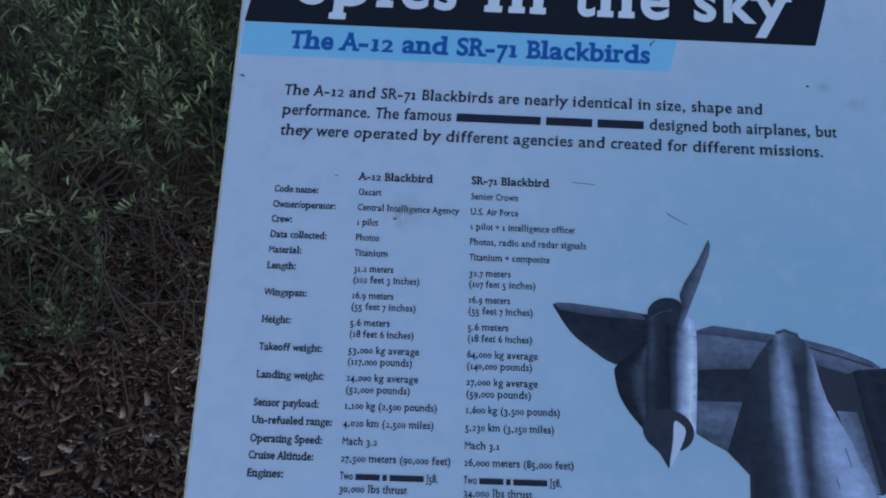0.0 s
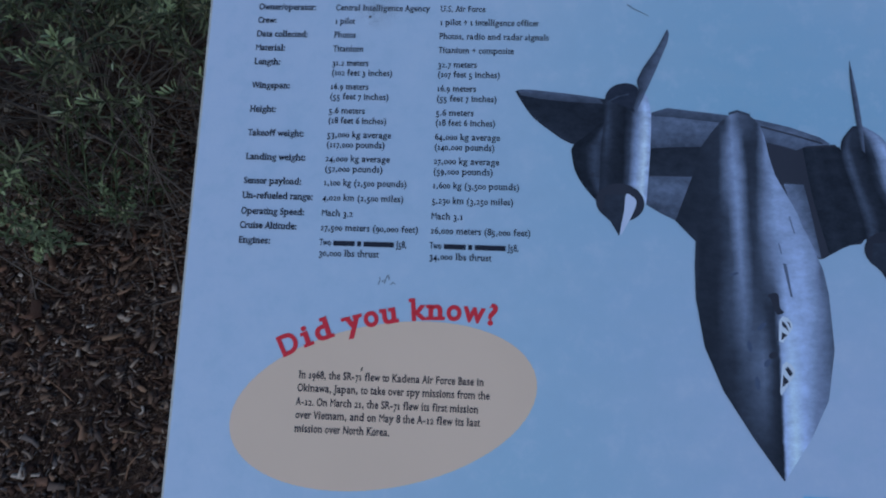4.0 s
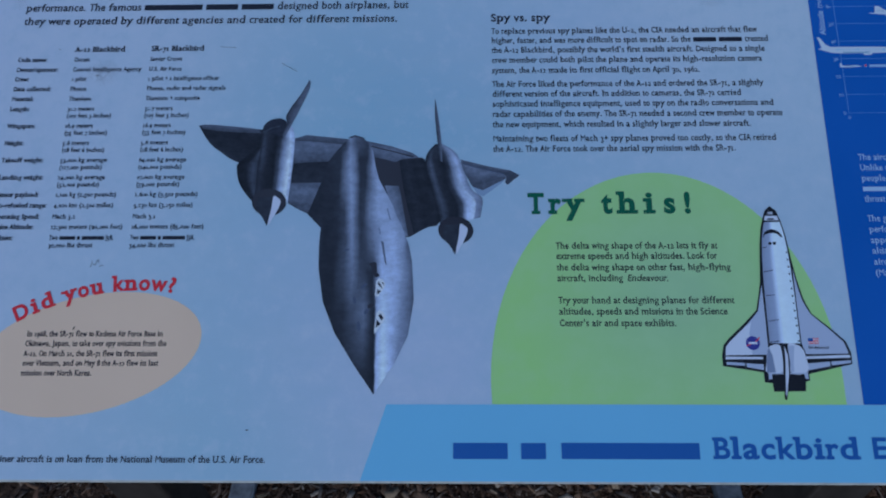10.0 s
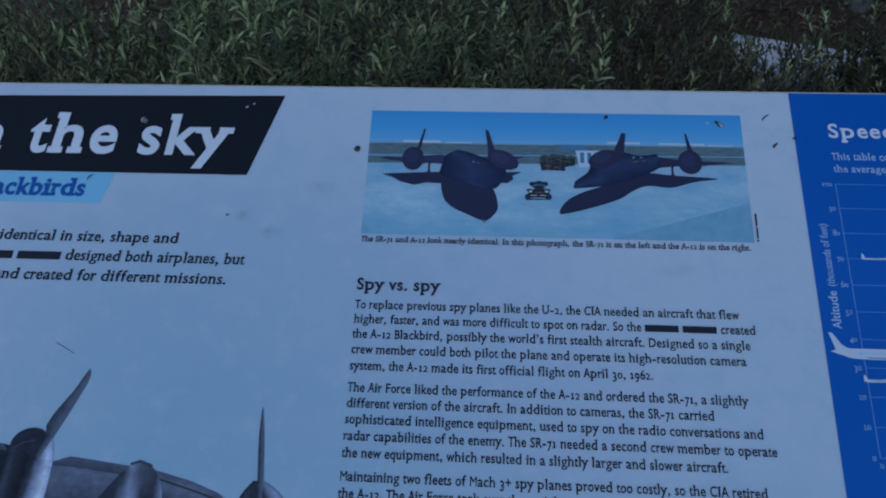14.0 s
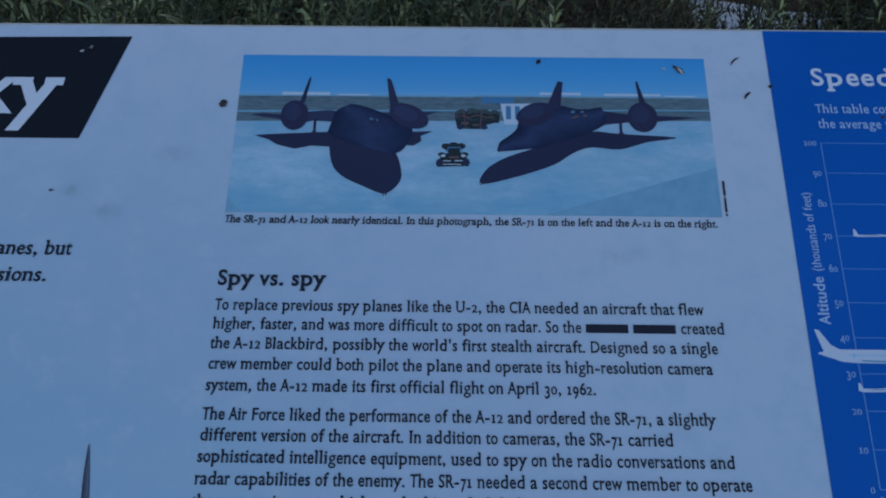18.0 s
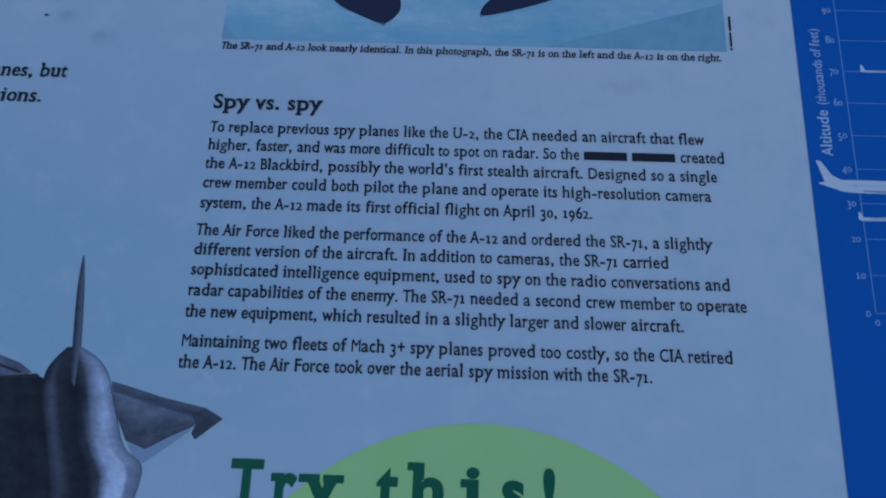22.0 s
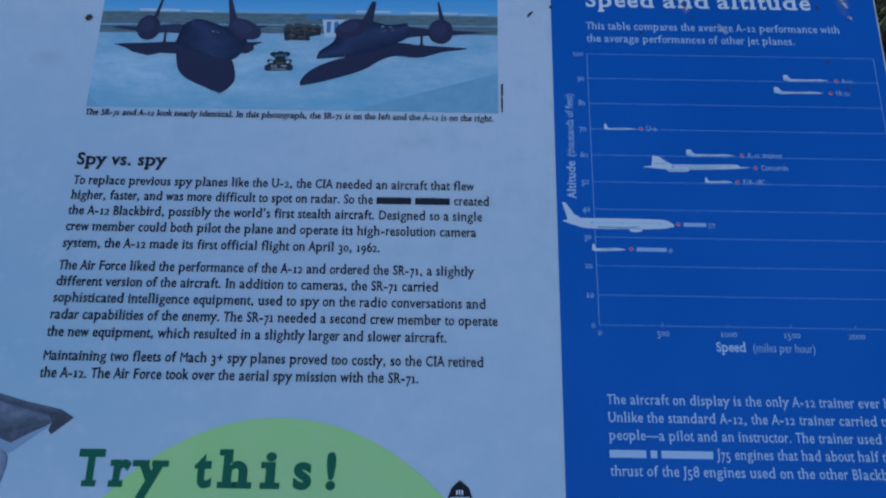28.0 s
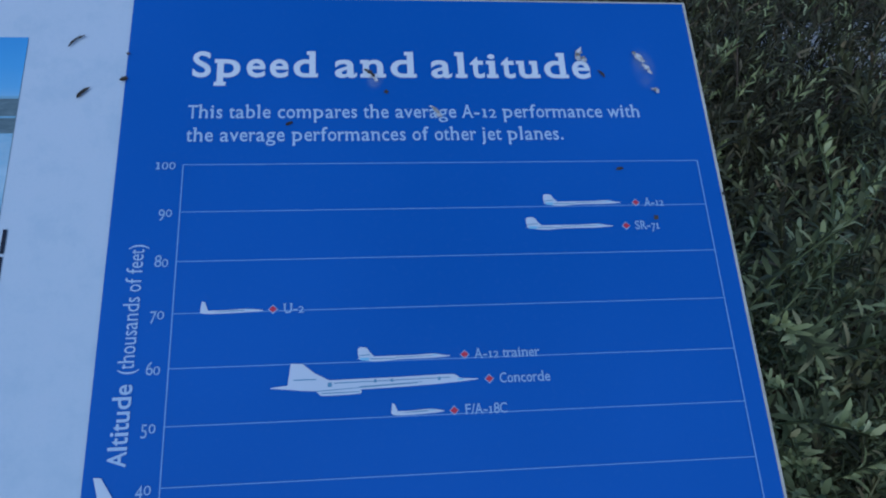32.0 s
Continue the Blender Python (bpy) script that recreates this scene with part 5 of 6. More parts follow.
for x, rx, ry in ((0.8700, 0.0054, 0.0046), (0.8790, 0.0064, 0.0056), (0.8880, 0.0056, 0.0050), (0.8962, 0.0046, 0.0044)):
    flat("truck_tank", [ellipse(x, 0.7420, rx, ry, n=18)], tank_ink, photo, 3.2)
    flat("tank_shade", [ellipse(x + 0.0006, 0.7404, rx * 0.8, ry * 0.55, n=16)], truck_ink, photo, 3.32)
flat("tractor_wheel", [ellipse(0.8528, 0.6990, 0.0026, 0.0034, n=14), ellipse(0.8742, 0.6996, 0.0026, 0.0034, n=14)], jet_ink, photo, 3.8)
flat("tractor_cab", [ellipse(0.8580, 0.7136, 0.0036, 0.0026, n=14), ellipse(0.8640, 0.7146, 0.0040, 0.0026, n=14), ellipse(0.8700, 0.7138, 0.0034, 0.0026, n=14), ellipse(0.8548, 0.7064, 0.0030, 0.0020, n=12), ellipse(0.8726, 0.7066, 0.0030, 0.0020, n=12)], truck_ink, photo, 3.3)
flat("tractor_roll_bar", stroke([(0.8585, 0.7090), (0.8600, 0.7125), (0.8690, 0.7125), (0.8705, 0.7090)], 0.0010), photo_sky_dark, photo, 3.5, "", True)
# two aircraft and the shadows that lie under them in the photograph
flat("jet_shadow", [[(0.7062, 0.7219), (0.7219, 0.7231), (0.7676, 0.7254), (0.7697, 0.7121), (0.7520, 0.7130), (0.7393, 0.7100), (0.7250, 0.7136), (0.7177, 0.7181)],
                    curve_through([(0.7664, 0.7250), (0.7805, 0.7200), (0.8003, 0.7130), (0.8172, 0.7090), (0.8235, 0.6921), (0.8218, 0.6813), (0.8111, 0.6726), (0.7944, 0.6787), (0.7776, 0.6873), (0.7686, 0.6994)], 4),
                    [(0.8240, 0.7258), (0.8473, 0.7268), (0.8377, 0.7222), (0.8387, 0.7183), (0.8327, 0.7138), (0.8240, 0.7142)]], shade_ink, photo, 3)
flat("jet_shadow", [curve_through([(0.8856, 0.6816), (0.8891, 0.6932), (0.9024, 0.7031), (0.9229, 0.7112), (0.9496, 0.7203), (0.9736, 0.7278), (0.9940, 0.7260), (1.0394, 0.7232), (1.0167, 0.7190), (0.9940, 0.7123), (0.9723, 0.7139), (0.9573, 0.7085), (0.9421, 0.6984), (0.9129, 0.6879)], 4)], shade_ink, photo, 3)
jet_skin = halftone("jet_skin", [(0.0, 0.026), (0.25, 0.048), (0.45, 0.072), (0.7, 0.056), (1.0, 0.030)], mottling=0.35, scale=30, tint=(0.66, 0.86, 1.75), streak=0.3)
loft("photo_jet", [(0.7745, 0.7474), (0.7694, 0.7433), (0.7680, 0.7387), (0.7666, 0.7336), (0.7652, 0.7285), (0.7652, 0.7235), (0.7768, 0.7177), (0.7895, 0.7134)],
     [(0.7815, 0.7506), (0.7916, 0.7486), (0.8100, 0.7416), (0.8220, 0.7356), (0.8312, 0.7291), (0.8290, 0.7182), (0.8231, 0.7093), (0.8163, 0.7059)], jet_skin, photo, 4, cols=8)
flat("photo_wing", [[(0.7013, 0.7401), (0.7110, 0.7417), (0.7246, 0.7403), (0.7446, 0.7430), (0.7647, 0.7447), (0.7711, 0.7438), (0.7692, 0.7341), (0.7521, 0.7350), (0.7390, 0.7323), (0.7251, 0.7362), (0.7114, 0.7381)],
                    [(0.8080, 0.7425), (0.8347, 0.7440), (0.8514, 0.7445), (0.8434, 0.7409), (0.8349, 0.7383), (0.8200, 0.7370)]], jet_light, photo, 3.8)
flat("canopy_glass", [[(0.7945, 0.7384), (0.8021, 0.7395), (0.8060, 0.7339), (0.7990, 0.7314)], [(0.8066, 0.7385), (0.8121, 0.7360), (0.8105, 0.7330), (0.8077, 0.7340)]], jet_ink, photo, 4.7)
flat("canopy_glint", [[(0.7965, 0.7376), (0.7990, 0.7380), (0.8002, 0.7362), (0.7980, 0.7358)], [(0.8020, 0.7372), (0.8036, 0.7366), (0.8040, 0.7348), (0.8026, 0.7352)]], photo_sky_dark, photo, 5.1)
for cx, cy, rx, ry, turn in ((0.7368, 0.7398, 0.0110, 0.0134, 0), (0.8281, 0.7400, 0.0168, 0.0098, -0.45), (1.0140, 0.7408, 0.0119, 0.0134, 0), (0.9290, 0.7425, 0.0158, 0.0100, 0.35)):
    flat("photo_pod", [ellipse(cx, cy, rx, ry, turn, 28)], jet_ink, photo, 4.6)
    flat("pod_light", [ellipse(cx - 0.15 * rx, cy + 0.2 * ry, rx * 0.62, ry * 0.6, turn, 20)], jet_light, photo, 5)
for fin in ([(0.7468, 0.7751), (0.7480, 0.7738), (0.7438, 0.7510), (0.7401, 0.7510)], [(0.8094, 0.7747), (0.8129, 0.7732), (0.8206, 0.7480), (0.8131, 0.7470)],
            [(0.9477, 0.7732), (0.9517, 0.7723), (0.9490, 0.7480), (0.9376, 0.7480)], [(1.0105, 0.7734), (1.0120, 0.7735), (1.0177, 0.7520), (1.0128, 0.7510)]):
    flat("photo_fin", [fin], jet_ink, photo, 4.7)
flat("photo_gear", [rect(0.7526, 0.7236, 0.7545, 0.7366), rect(0.9950, 0.7252, 0.9972, 0.7358)], jet_ink, photo, 4.6)
loft("photo_jet", [(0.8980, 0.7096), (0.9004, 0.7176), (0.9080, 0.7235), (0.9140, 0.7300), (0.9165, 0.7420), (0.9258, 0.7506), (0.9464, 0.7515), (0.9637, 0.7474), (0.9816, 0.7498)],
     [(0.8990, 0.7092), (0.9110, 0.7104), (0.9230, 0.7118), (0.9340, 0.7135), (0.9438, 0.7168), (0.9560, 0.7205), (0.9677, 0.7250), (0.9830, 0.7336), (0.9853, 0.7418)], jet_skin, photo, 4, cols=8)
flat("photo_wing", [[(0.9800, 0.7466), (1.0046, 0.7430), (1.0582, 0.7411), (1.0278, 0.7372), (1.0009, 0.7360), (0.9800, 0.7335)]], jet_ink, photo, 3.8)
flat("cockpit_glint", [[(0.9572, 0.7394), (0.9614, 0.7420), (0.9640, 0.7410), (0.9594, 0.7389)], [(0.9663, 0.7421), (0.9696, 0.7431), (0.9703, 0.7411), (0.9676, 0.7405)]], rust_ink, photo, 4.6)
flat("nose_probe", stroke([(0.8985, 0.7094), (0.8940, 0.7058)], 0.0005) + stroke([(0.8856, 0.6816), (0.8825, 0.6790)], 0.0005) + stroke([(0.8111, 0.6726), (0.8114, 0.6665)], 0.0005), cloud_ink, photo, 4.6, "", True)

for cx, cy in ((0.7368, 0.7398), (1.0140, 0.7408)):
    flat("pod_lip", stroke(ellipse(cx, cy, 0.0086, 0.0104, 0, 20, 2.2, 4.4), 0.0010), jet_light, photo, 5.4, "", True)
flat("shadow_tip", [[(0.8080, 0.6745), (0.8111, 0.6695), (0.8140, 0.6745)], [(0.8850, 0.6835), (0.8838, 0.6800), (0.8890, 0.6822)]], jet_ink, photo, 3.3)
flat("wheel", [ellipse(x, y, 0.0020, 0.0024, n=14) for x, y in ((0.7535, 0.7240), (0.7790, 0.7050), (0.9962, 0.7256), (0.9260, 0.7100))], jet_ink, photo, 4.9)
flat("tail_marking", [rect(0.9575, 0.7440, 0.9584, 0.7458), rect(0.9592, 0.7442, 0.9601, 0.7460), rect(0.9650, 0.7446, 0.9676, 0.7454)], photo_gravel, photo, 4.9)
flat("hatch", [rect(0.7820, 0.7380, 0.7880, 0.7392), rect(0.7930, 0.7300, 0.7985, 0.7308), rect(0.9440, 0.7380, 0.9500, 0.7388)], jet_light, photo, 4.9)

# ------------------------------------------------------------------ dirt, chips and scratches on the face
q = Nodes("bird_lime", 0.8, spec=0.2)
q.color(q.ramp(q.noise(420, 4, 0.7), [(0.38, (0.16, 0.13, 0.10)), (0.48, (0.42, 0.38, 0.33)), (0.62, (0.70, 0.68, 0.65))]))
lime_mat = q.mat
q = Nodes("dark_dirt", 0.85, spec=0.2)
q.color(q.ramp(q.noise(200, 4), [(0.35, (0.020, 0.015, 0.012)), (0.7, (0.10, 0.075, 0.05))]))
dirt_mat = q.mat
blot = random.Random(7)


def smear(u, v, length, width, turn, material, label, bend=0.0, layer=7):
    """An uneven, slightly bent spot of dirt."""
    left, right = [], []
    for i in range(9):
        t = i / 8
        w = width / 2 * math.sin(math.pi * (0.08 + 0.84 * t)) * (0.6 + 0.7 * blot.random())
        x, y = (t - 0.5) * length, bend * length * (1 - (2 * t - 1) ** 2)
        left.append((x, y + w))
        right.append((x, y - w * (0.6 + 0.6 * blot.random())))
    c, s = math.cos(turn), math.sin(turn)
    flat("stain", [[(u + x * c - y * s, v + x * s + y * c) for x, y in left + right[::-1]]], material, board, layer, label)


for u, v, length, width, turn, bend in ((1.0932, 0.7930, 0.0105, 0.0022, 0.75, 0.12), (1.0998, 0.7612, 0.0085, 0.0028, 0.85, 0.1), (1.1190, 0.7697, 0.0042, 0.0030, 0.3, 0), (1.1200, 0.7853, 0.0022, 0.0014, 0.1, 0),
                                         (1.2043, 0.7429, 0.0040, 0.0028, 0.4, 0), (1.2466, 0.7740, 0.0075, 0.0024, -0.7, 0.05), (1.2553, 0.7622, 0.0026, 0.0022, 0, 0), (1.3754, 0.7740, 0.0060, 0.0024, -0.9, 0.1),
                                         (1.3777, 0.7148, 0.0044, 0.0022, 0.2, 0), (1.3931, 0.6862, 0.0030, 0.0024, 0.8, 0), (1.4327, 0.6996, 0.0026, 0.0018, 1.2, 0), (0.6787, 0.7494, 0.0072, 0.0062, 1.2, 0),
                                         (0.0092, 0.6575, 0.0052, 0.0016, -0.4, 0.2), (0.1620, 0.5214, 0.0030, 0.0026, 0.5, 0), (0.1064, 0.5609, 0.0028, 0.0012, 0.1, 0), (0.4050, 0.7110, 0.0085, 0.0014, 0.9, 0.15),
                                         (0.4126, 0.5362, 0.0050, 0.0010, -0.5, 0), (0.1744, 0.1808, 0.0040, 0.0016, 1.2, 0), (0.3960, 0.0595, 0.0026, 0.0018, 0, 0), (0.5546, 0.6723, 0.0030, 0.0024, 0, 0),
                                         (1.0460, 0.7846, 0.0110, 0.0058, -0.7, 0), (0.0393, 0.7853, 0.0040, 0.0024, 0.5, 0), (0.9325, 0.7908, 0.0058, 0.0042, 1.0, 0)):
    smear(u, v, length, width, turn, dirt_mat, "small dark speck of dirt", bend)
for u, v, length, width, turn, bend in ((1.3648, 0.7868, 0.0095, 0.0070, 1.3, 0.1), (1.3985, 0.7856, 0.0085, 0.0050, -0.8, 0), (1.4020, 0.7775, 0.0075, 0.0040, -1.0, 0.1), (1.4052, 0.7637, 0.0048, 0.0034, -0.2, 0),
                                         (1.2808, 0.7500, 0.0085, 0.0040, -0.9, 0.1), (1.2490, 0.7705, 0.0045, 0.0024, -0.6, 0), (1.0472, 0.7838, 0.0070, 0.0034, -0.8, 0), (1.0340, 0.7854, 0.0034, 0.0026, 0.3, 0),
                                         (0.5574, 0.7973, 0.0040, 0.0020, 0.4, 0), (0.5640, 0.8010, 0.0034, 0.0018, 0.6, 0), (0.4486, 0.7797, 0.0070, 0.0030, 1.2, 0.3), (0.4510, 0.7780, 0.0050, 0.0022, 0.3, 0.3),
                                         (0.0149, 0.7814, 0.0044, 0.0034, 0.2, 0), (0.0862, 0.7806, 0.0042, 0.0036, 0.6, 0)):
    smear(u, v, length, width * 0.7, turn, lime_mat, "dried whitish bird dropping", bend, 8)
    smear(u + 0.25 * length, v - 0.35 * length, length * 0.45, width * 0.45, turn + 0.5, lime_mat, "dried whitish bird dropping", bend, 7.6)
q = Nodes("scuff_grey", 0.7, spec=0.2)
q.color(q.ramp(q.noise(500, 3), [(0.4, (0.10, 0.10, 0.10)), (0.6, (0.30, 0.34, 0.37))]))
scuff_mat = q.mat


def smudge(u, v, wide, high, c, strength, label):
    """A soft thin film of dirt that fades out at its rim."""
    q = Nodes("dirt_film", 0.7, spec=0.1)
    fade = q.t.nodes.new("ShaderNodeVectorMath")
    fade.operation = "DISTANCE"
    q.link(q.coords("UV"), fade.inputs[0])
    fade.inputs[1].default_value = (0.5, 0.5, 0.0)
    rim = q.ramp(fade.outputs["Value"], [(0.10, (1, 1, 1)), (0.48, (0, 0, 0))])
    cloud = q.ramp(q.noise(130, 4, 0.6), [(0.30, (0, 0, 0)), (0.72, (strength * 0.45, strength * 0.45, strength * 0.45))])
    q.link(q.mix(1.0, rim, cloud, "MULTIPLY"), q.out.inputs["Alpha"])
    q.color(c)
    loft("stain", [(u - wide / 2, v - high / 2), (u - wide / 2, v + high / 2)], [(u + wide / 2, v - high / 2), (u + wide / 2, v + high / 2)], q.mat, board, 5.5, rows=1, label=label, cols=1, straight=True)


for u, v, wide, high, strength in ((0.1700, 0.5270, 0.050, 0.044, 0.5), (0.1640, 0.5220, 0.020, 0.018, 0.3), (0.6000, 0.6560, 0.030, 0.020, 0.5), (0.6450, 0.7050, 0.040, 0.018, 0.4),
                                   (0.5700, 0.6720, 0.022, 0.016, 0.5), (0.9900, 0.6250, 0.050, 0.020, 0.25), (0.0420, 0.6400, 0.030, 0.040, 0.25)):
    smudge(u, v, wide, high, (0.24, 0.25, 0.24), strength, "soft grey-brown smudge of dirt")
for u, v, wide, high in ((1.4010, 0.7780, 0.016, 0.030), (1.2490, 0.7690, 0.010, 0.012)):
    smudge(u, v, wide, high, (0.55, 0.56, 0.58), 0.75, "whitish film round a dried dropping")
for pts in ([(0.1848, 0.2585), (0.1862, 0.2625), (0.1858, 0.2650)], [(0.1905, 0.2600), (0.1920, 0.2650), (0.1938, 0.2672), (0.1946, 0.2632)], [(0.1962, 0.2588), (0.1985, 0.2606), (0.2004, 0.2594)], [(0.1880, 0.2612), (0.1896, 0.2622)]):
    flat("scuff", stroke(curve_through(pts, 3, False), 0.0011), scuff_mat, board, 0.8, "thin dark grey scuff", True)
flat("scratch", stroke([(0.3253, 0.5641), (0.3330, 0.5634), (0.3460, 0.5627)], 0.0005), dirt_mat, board, 0.7, "fine dark scratch", True)
flat("scratch", stroke([(0.4150, 0.5350), (0.4230, 0.5310), (0.4304, 0.5270)], 0.0006), dirt_mat, board, 0.7, "fine dark scratch", True)

# ------------------------------------------------------------------ frame and posts under the board
bm = bmesh.new()
W_, T_ = WIDE * UNIT, TALL * UNIT
for lo, hi in (((0.012, 0.006, -0.048), (W_ - 0.012, 0.036, -0.0125)), ((0.012, T_ - 0.040, -0.048), (W_ - 0.012, T_ - 0.010, -0.0125)),
               ((0.012, 0.037, -0.048), (0.042, T_ - 0.041, -0.0125)), ((W_ - 0.042, 0.037, -0.048), (W_ - 0.012, T_ - 0.041, -0.0125))):
    box(bm, lo, hi, 0.002, 1)
part("under_frame", bm, steel_mat, sign, "dark steel frame under the board", PANEL)


def tube(bm, a, b, wide, deep, bevel=0.004):
    """A square tube from a to b."""
    a, b = Vector(a), Vector(b)
    t = bmesh.new()
    box(t, (-wide / 2, -deep / 2, 0), (wide / 2, deep / 2, (b - a).length), bevel, 2)
    me = bpy.data.meshes.new("tube")
    t.to_mesh(me)
    t.free()
    me.transform(Matrix.Translation(a) @ (b - a).to_track_quat("Z", "Y").to_matrix().to_4x4())
    bm.from_mesh(me)
    bpy.data.meshes.remove(me)
    return bm


for s in (-1, 1):
    part("post", tube(bmesh.new(), (s * 0.412 - 0.05 * (s > 0), 0.1675, -0.05), (s * 0.553 - 0.05 * (s > 0), 0.1675, 0.84), 0.064, 0.075), steel_mat, sign, "dark brown painted steel post, leaning inwards")
    leg = part("leg", tube(bmesh.new(), (s * 0.505 - 0.007, 0.50, -0.05), (s * 0.505 - 0.007, 0.50, 1.03), 0.055, 0.05), steel_mat, sign, "dark steel back leg")
    part("foot", box(bmesh.new(), (s * 0.500 - 0.035, 0.37, -0.01), (s * 0.500 + 0.017, 0.472, 0.030), 0.006, 2), zinc_mat, leg, "pale galvanised foot plate")

# ------------------------------------------------------------------ ground
def lift(x, y):
    return 0.016 * noise.noise((x * 2.1, y * 2.1, 0.3)) + 0.006 * noise.noise((x * 9, y * 9, 2.0))


def ground_sheet():
    edges = [-400, -60, -14, -6] + [-3.6 + 0.12 * i for i in range(61)] + [6, 14, 60, 400]
    V = [(x, y, lift(x, y) if abs(x) < 5 and abs(y) < 5 else 0.0) for y in edges for x in edges]
    n = len(edges)
    F = [(j * n + i, j * n + i + 1, (j + 1) * n + i + 1, (j + 1) * n + i) for j in range(n - 1) for i in range(n - 1)]
    return mesh_of("ground", V, F, True)


ground = part("ground", ground_sheet(), soil_mat, None, "dark soil under shredded bark mulch")
tagged(ground, category="ground", kind="structure")


def scatter(name, count, area, size, material, label, thick=0.16, curl=0.3, seed=1, layers=0.02, thin=1.0, mid=True, tilt=0.3):
    """Many small bent splinters lying on the ground, one mesh."""
    r = np.random.default_rng(seed)
    x0, x1, y0, y1 = area
    L = size[0] + (size[1] - size[0]) * r.random(count) ** 2.4
    Wd = L * (0.14 + 0.26 * r.random(count)) * thin
    H = np.clip(Wd * thick, 0.0012, 0.006)
    px_, py_ = x0 + (x1 - x0) * r.random(count), y0 + (y1 - y0) * r.random(count)
    base = np.array([lift(a, b) for a, b in zip(px_, py_)])
    yaw, tip, rol = r.random(count) * 6.283, r.normal(0, tilt * 0.7, count), r.normal(0, tilt, count)
    t = np.array([(sx_, sy_, sz_) for sx_ in (-1, 0, 1) for sy_, sz_ in ((-1, -1), (1, -1), (1, 1), (-1, 1))], float)
    V = np.repeat(t[None], count, 0)
    taper = 0.35 + 0.65 * r.random((count, 3, 1))
    V = V.reshape(count, 3, 4, 3)
    V[..., 1] *= taper * Wd[:, None, None] / 2
    V[..., 2] *= H[:, None, None] / 2
    V[..., 2] += (np.array([1, 0, 1])[None, :, None] * (curl * L * r.normal(0, 0.5, count))[:, None, None])
    V[..., 0] *= L[:, None, None] / 2
    V[..., 1] += np.array([0, 1, 0])[None, :, None] * (L * r.normal(0, 0.08, count))[:, None, None]
    V = V.reshape(count, 12, 3)
    if not mid:
        V = V[:, [0, 1, 2, 3, 8, 9, 10, 11]]
    nv = V.shape[1]

    def rot(v, a, i, j):
        c, s = np.cos(a)[:, None], np.sin(a)[:, None]
        o = v.copy()
        o[..., i], o[..., j] = c * v[..., i] - s * v[..., j], s * v[..., i] + c * v[..., j]
        return o

    V = rot(rot(rot(V, rol, 1, 2), tip, 2, 0), yaw, 0, 1)
    V[..., 0] += px_[:, None]
    V[..., 1] += py_[:, None]
    V[..., 2] += (base + 0.003 + layers * r.random(count) ** 1.5)[:, None]
    quads = [(0, 3, 2, 1), (nv - 4, nv - 3, nv - 2, nv - 1)] + [(4 * k_ + i, 4 * k_ + (i + 1) % 4, 4 * k_ + 4 + (i + 1) % 4, 4 * k_ + 4 + i) for k_ in range(nv // 4 - 1) for i in range(4)]
    F = (np.array(quads)[None] + (np.arange(count) * nv)[:, None, None]).reshape(-1, 4)
    me = bpy.data.meshes.new(name)
    me.vertices.add(count * nv)
    me.vertices.foreach_set("co", V.ravel())
    me.loops.add(F.size)
    me.loops.foreach_set("vertex_index", F.ravel())
    me.polygons.add(len(F))
    me.polygons.foreach_set("loop_start", np.arange(0, F.size, 4))
    me.update(calc_edges=True)
    ob = part(name, me, material, None, label)
    return tagged(ob, category="mulch", kind="stuff")


scatter("bark_mulch", 15000, (-1.95, 1.0, -0.45, 1.6), (0.012, 0.045), chip_mat, "shredded brown bark mulch covering the soil", seed=3, tilt=0.16, layers=0.014)
scatter("bark_flakes", 34000, (-1.95, 1.0, -0.45, 1.6), (0.008, 0.034), chip_mat, "flat brown bark flakes between the splinters", 0.08, seed=8, layers=0.012, thin=1.8, mid=False, tilt=0.16)
scatter("bark_fines", 56000, (-1.95, 1.0, -0.45, 1.6), (0.004, 0.017), chip_mat, "small splinters and fines between the bark", 0.12, seed=4, layers=0.014, thin=1.1, mid=False, tilt=0.24)
scatter("bark_mulch", 9000, (-2.4, 3.4, 1.6, 4.8), (0.02, 0.06), chip_mat, "coarse brown mulch under the shrubs", seed=5, mid=False, thin=1.4)
scatter("dry_leaves", 1000, (-1.95, 1.0, -0.45, 1.6), (0.02, 0.055), dry_mat, "curled dry brown leaves on the mulch", 0.05, 0.4, 6, 0.03, 2.0)


def twig(points, radius, sides=5):
    """A thin bent branch through the points, tapering."""
    line = [Vector(q) for q in curve_through(points, 4, False)]
    V, F, n = [], [], len(line)
    for i, c in enumerate(line):
        d = (line[min(i + 1, n - 1)] - line[max(i - 1, 0)]).normalized()
        a = d.orthogonal().normalized()
        b = d.cross(a)
        r_ = radius * (1 - 0.75 * i / (n - 1))
        V += [c + r_ * (a * math.cos(6.283 * k_ / sides) + b * math.sin(6.283 * k_ / sides)) for k_ in range(sides)]
    for i in range(n - 1):
        F += [(i * sides + k_, i * sides + (k_ + 1) % sides, (i + 1) * sides + (k_ + 1) % sides, (i + 1) * sides + k_) for k_ in range(sides)]
    return mesh_of("twig", V, F, True)


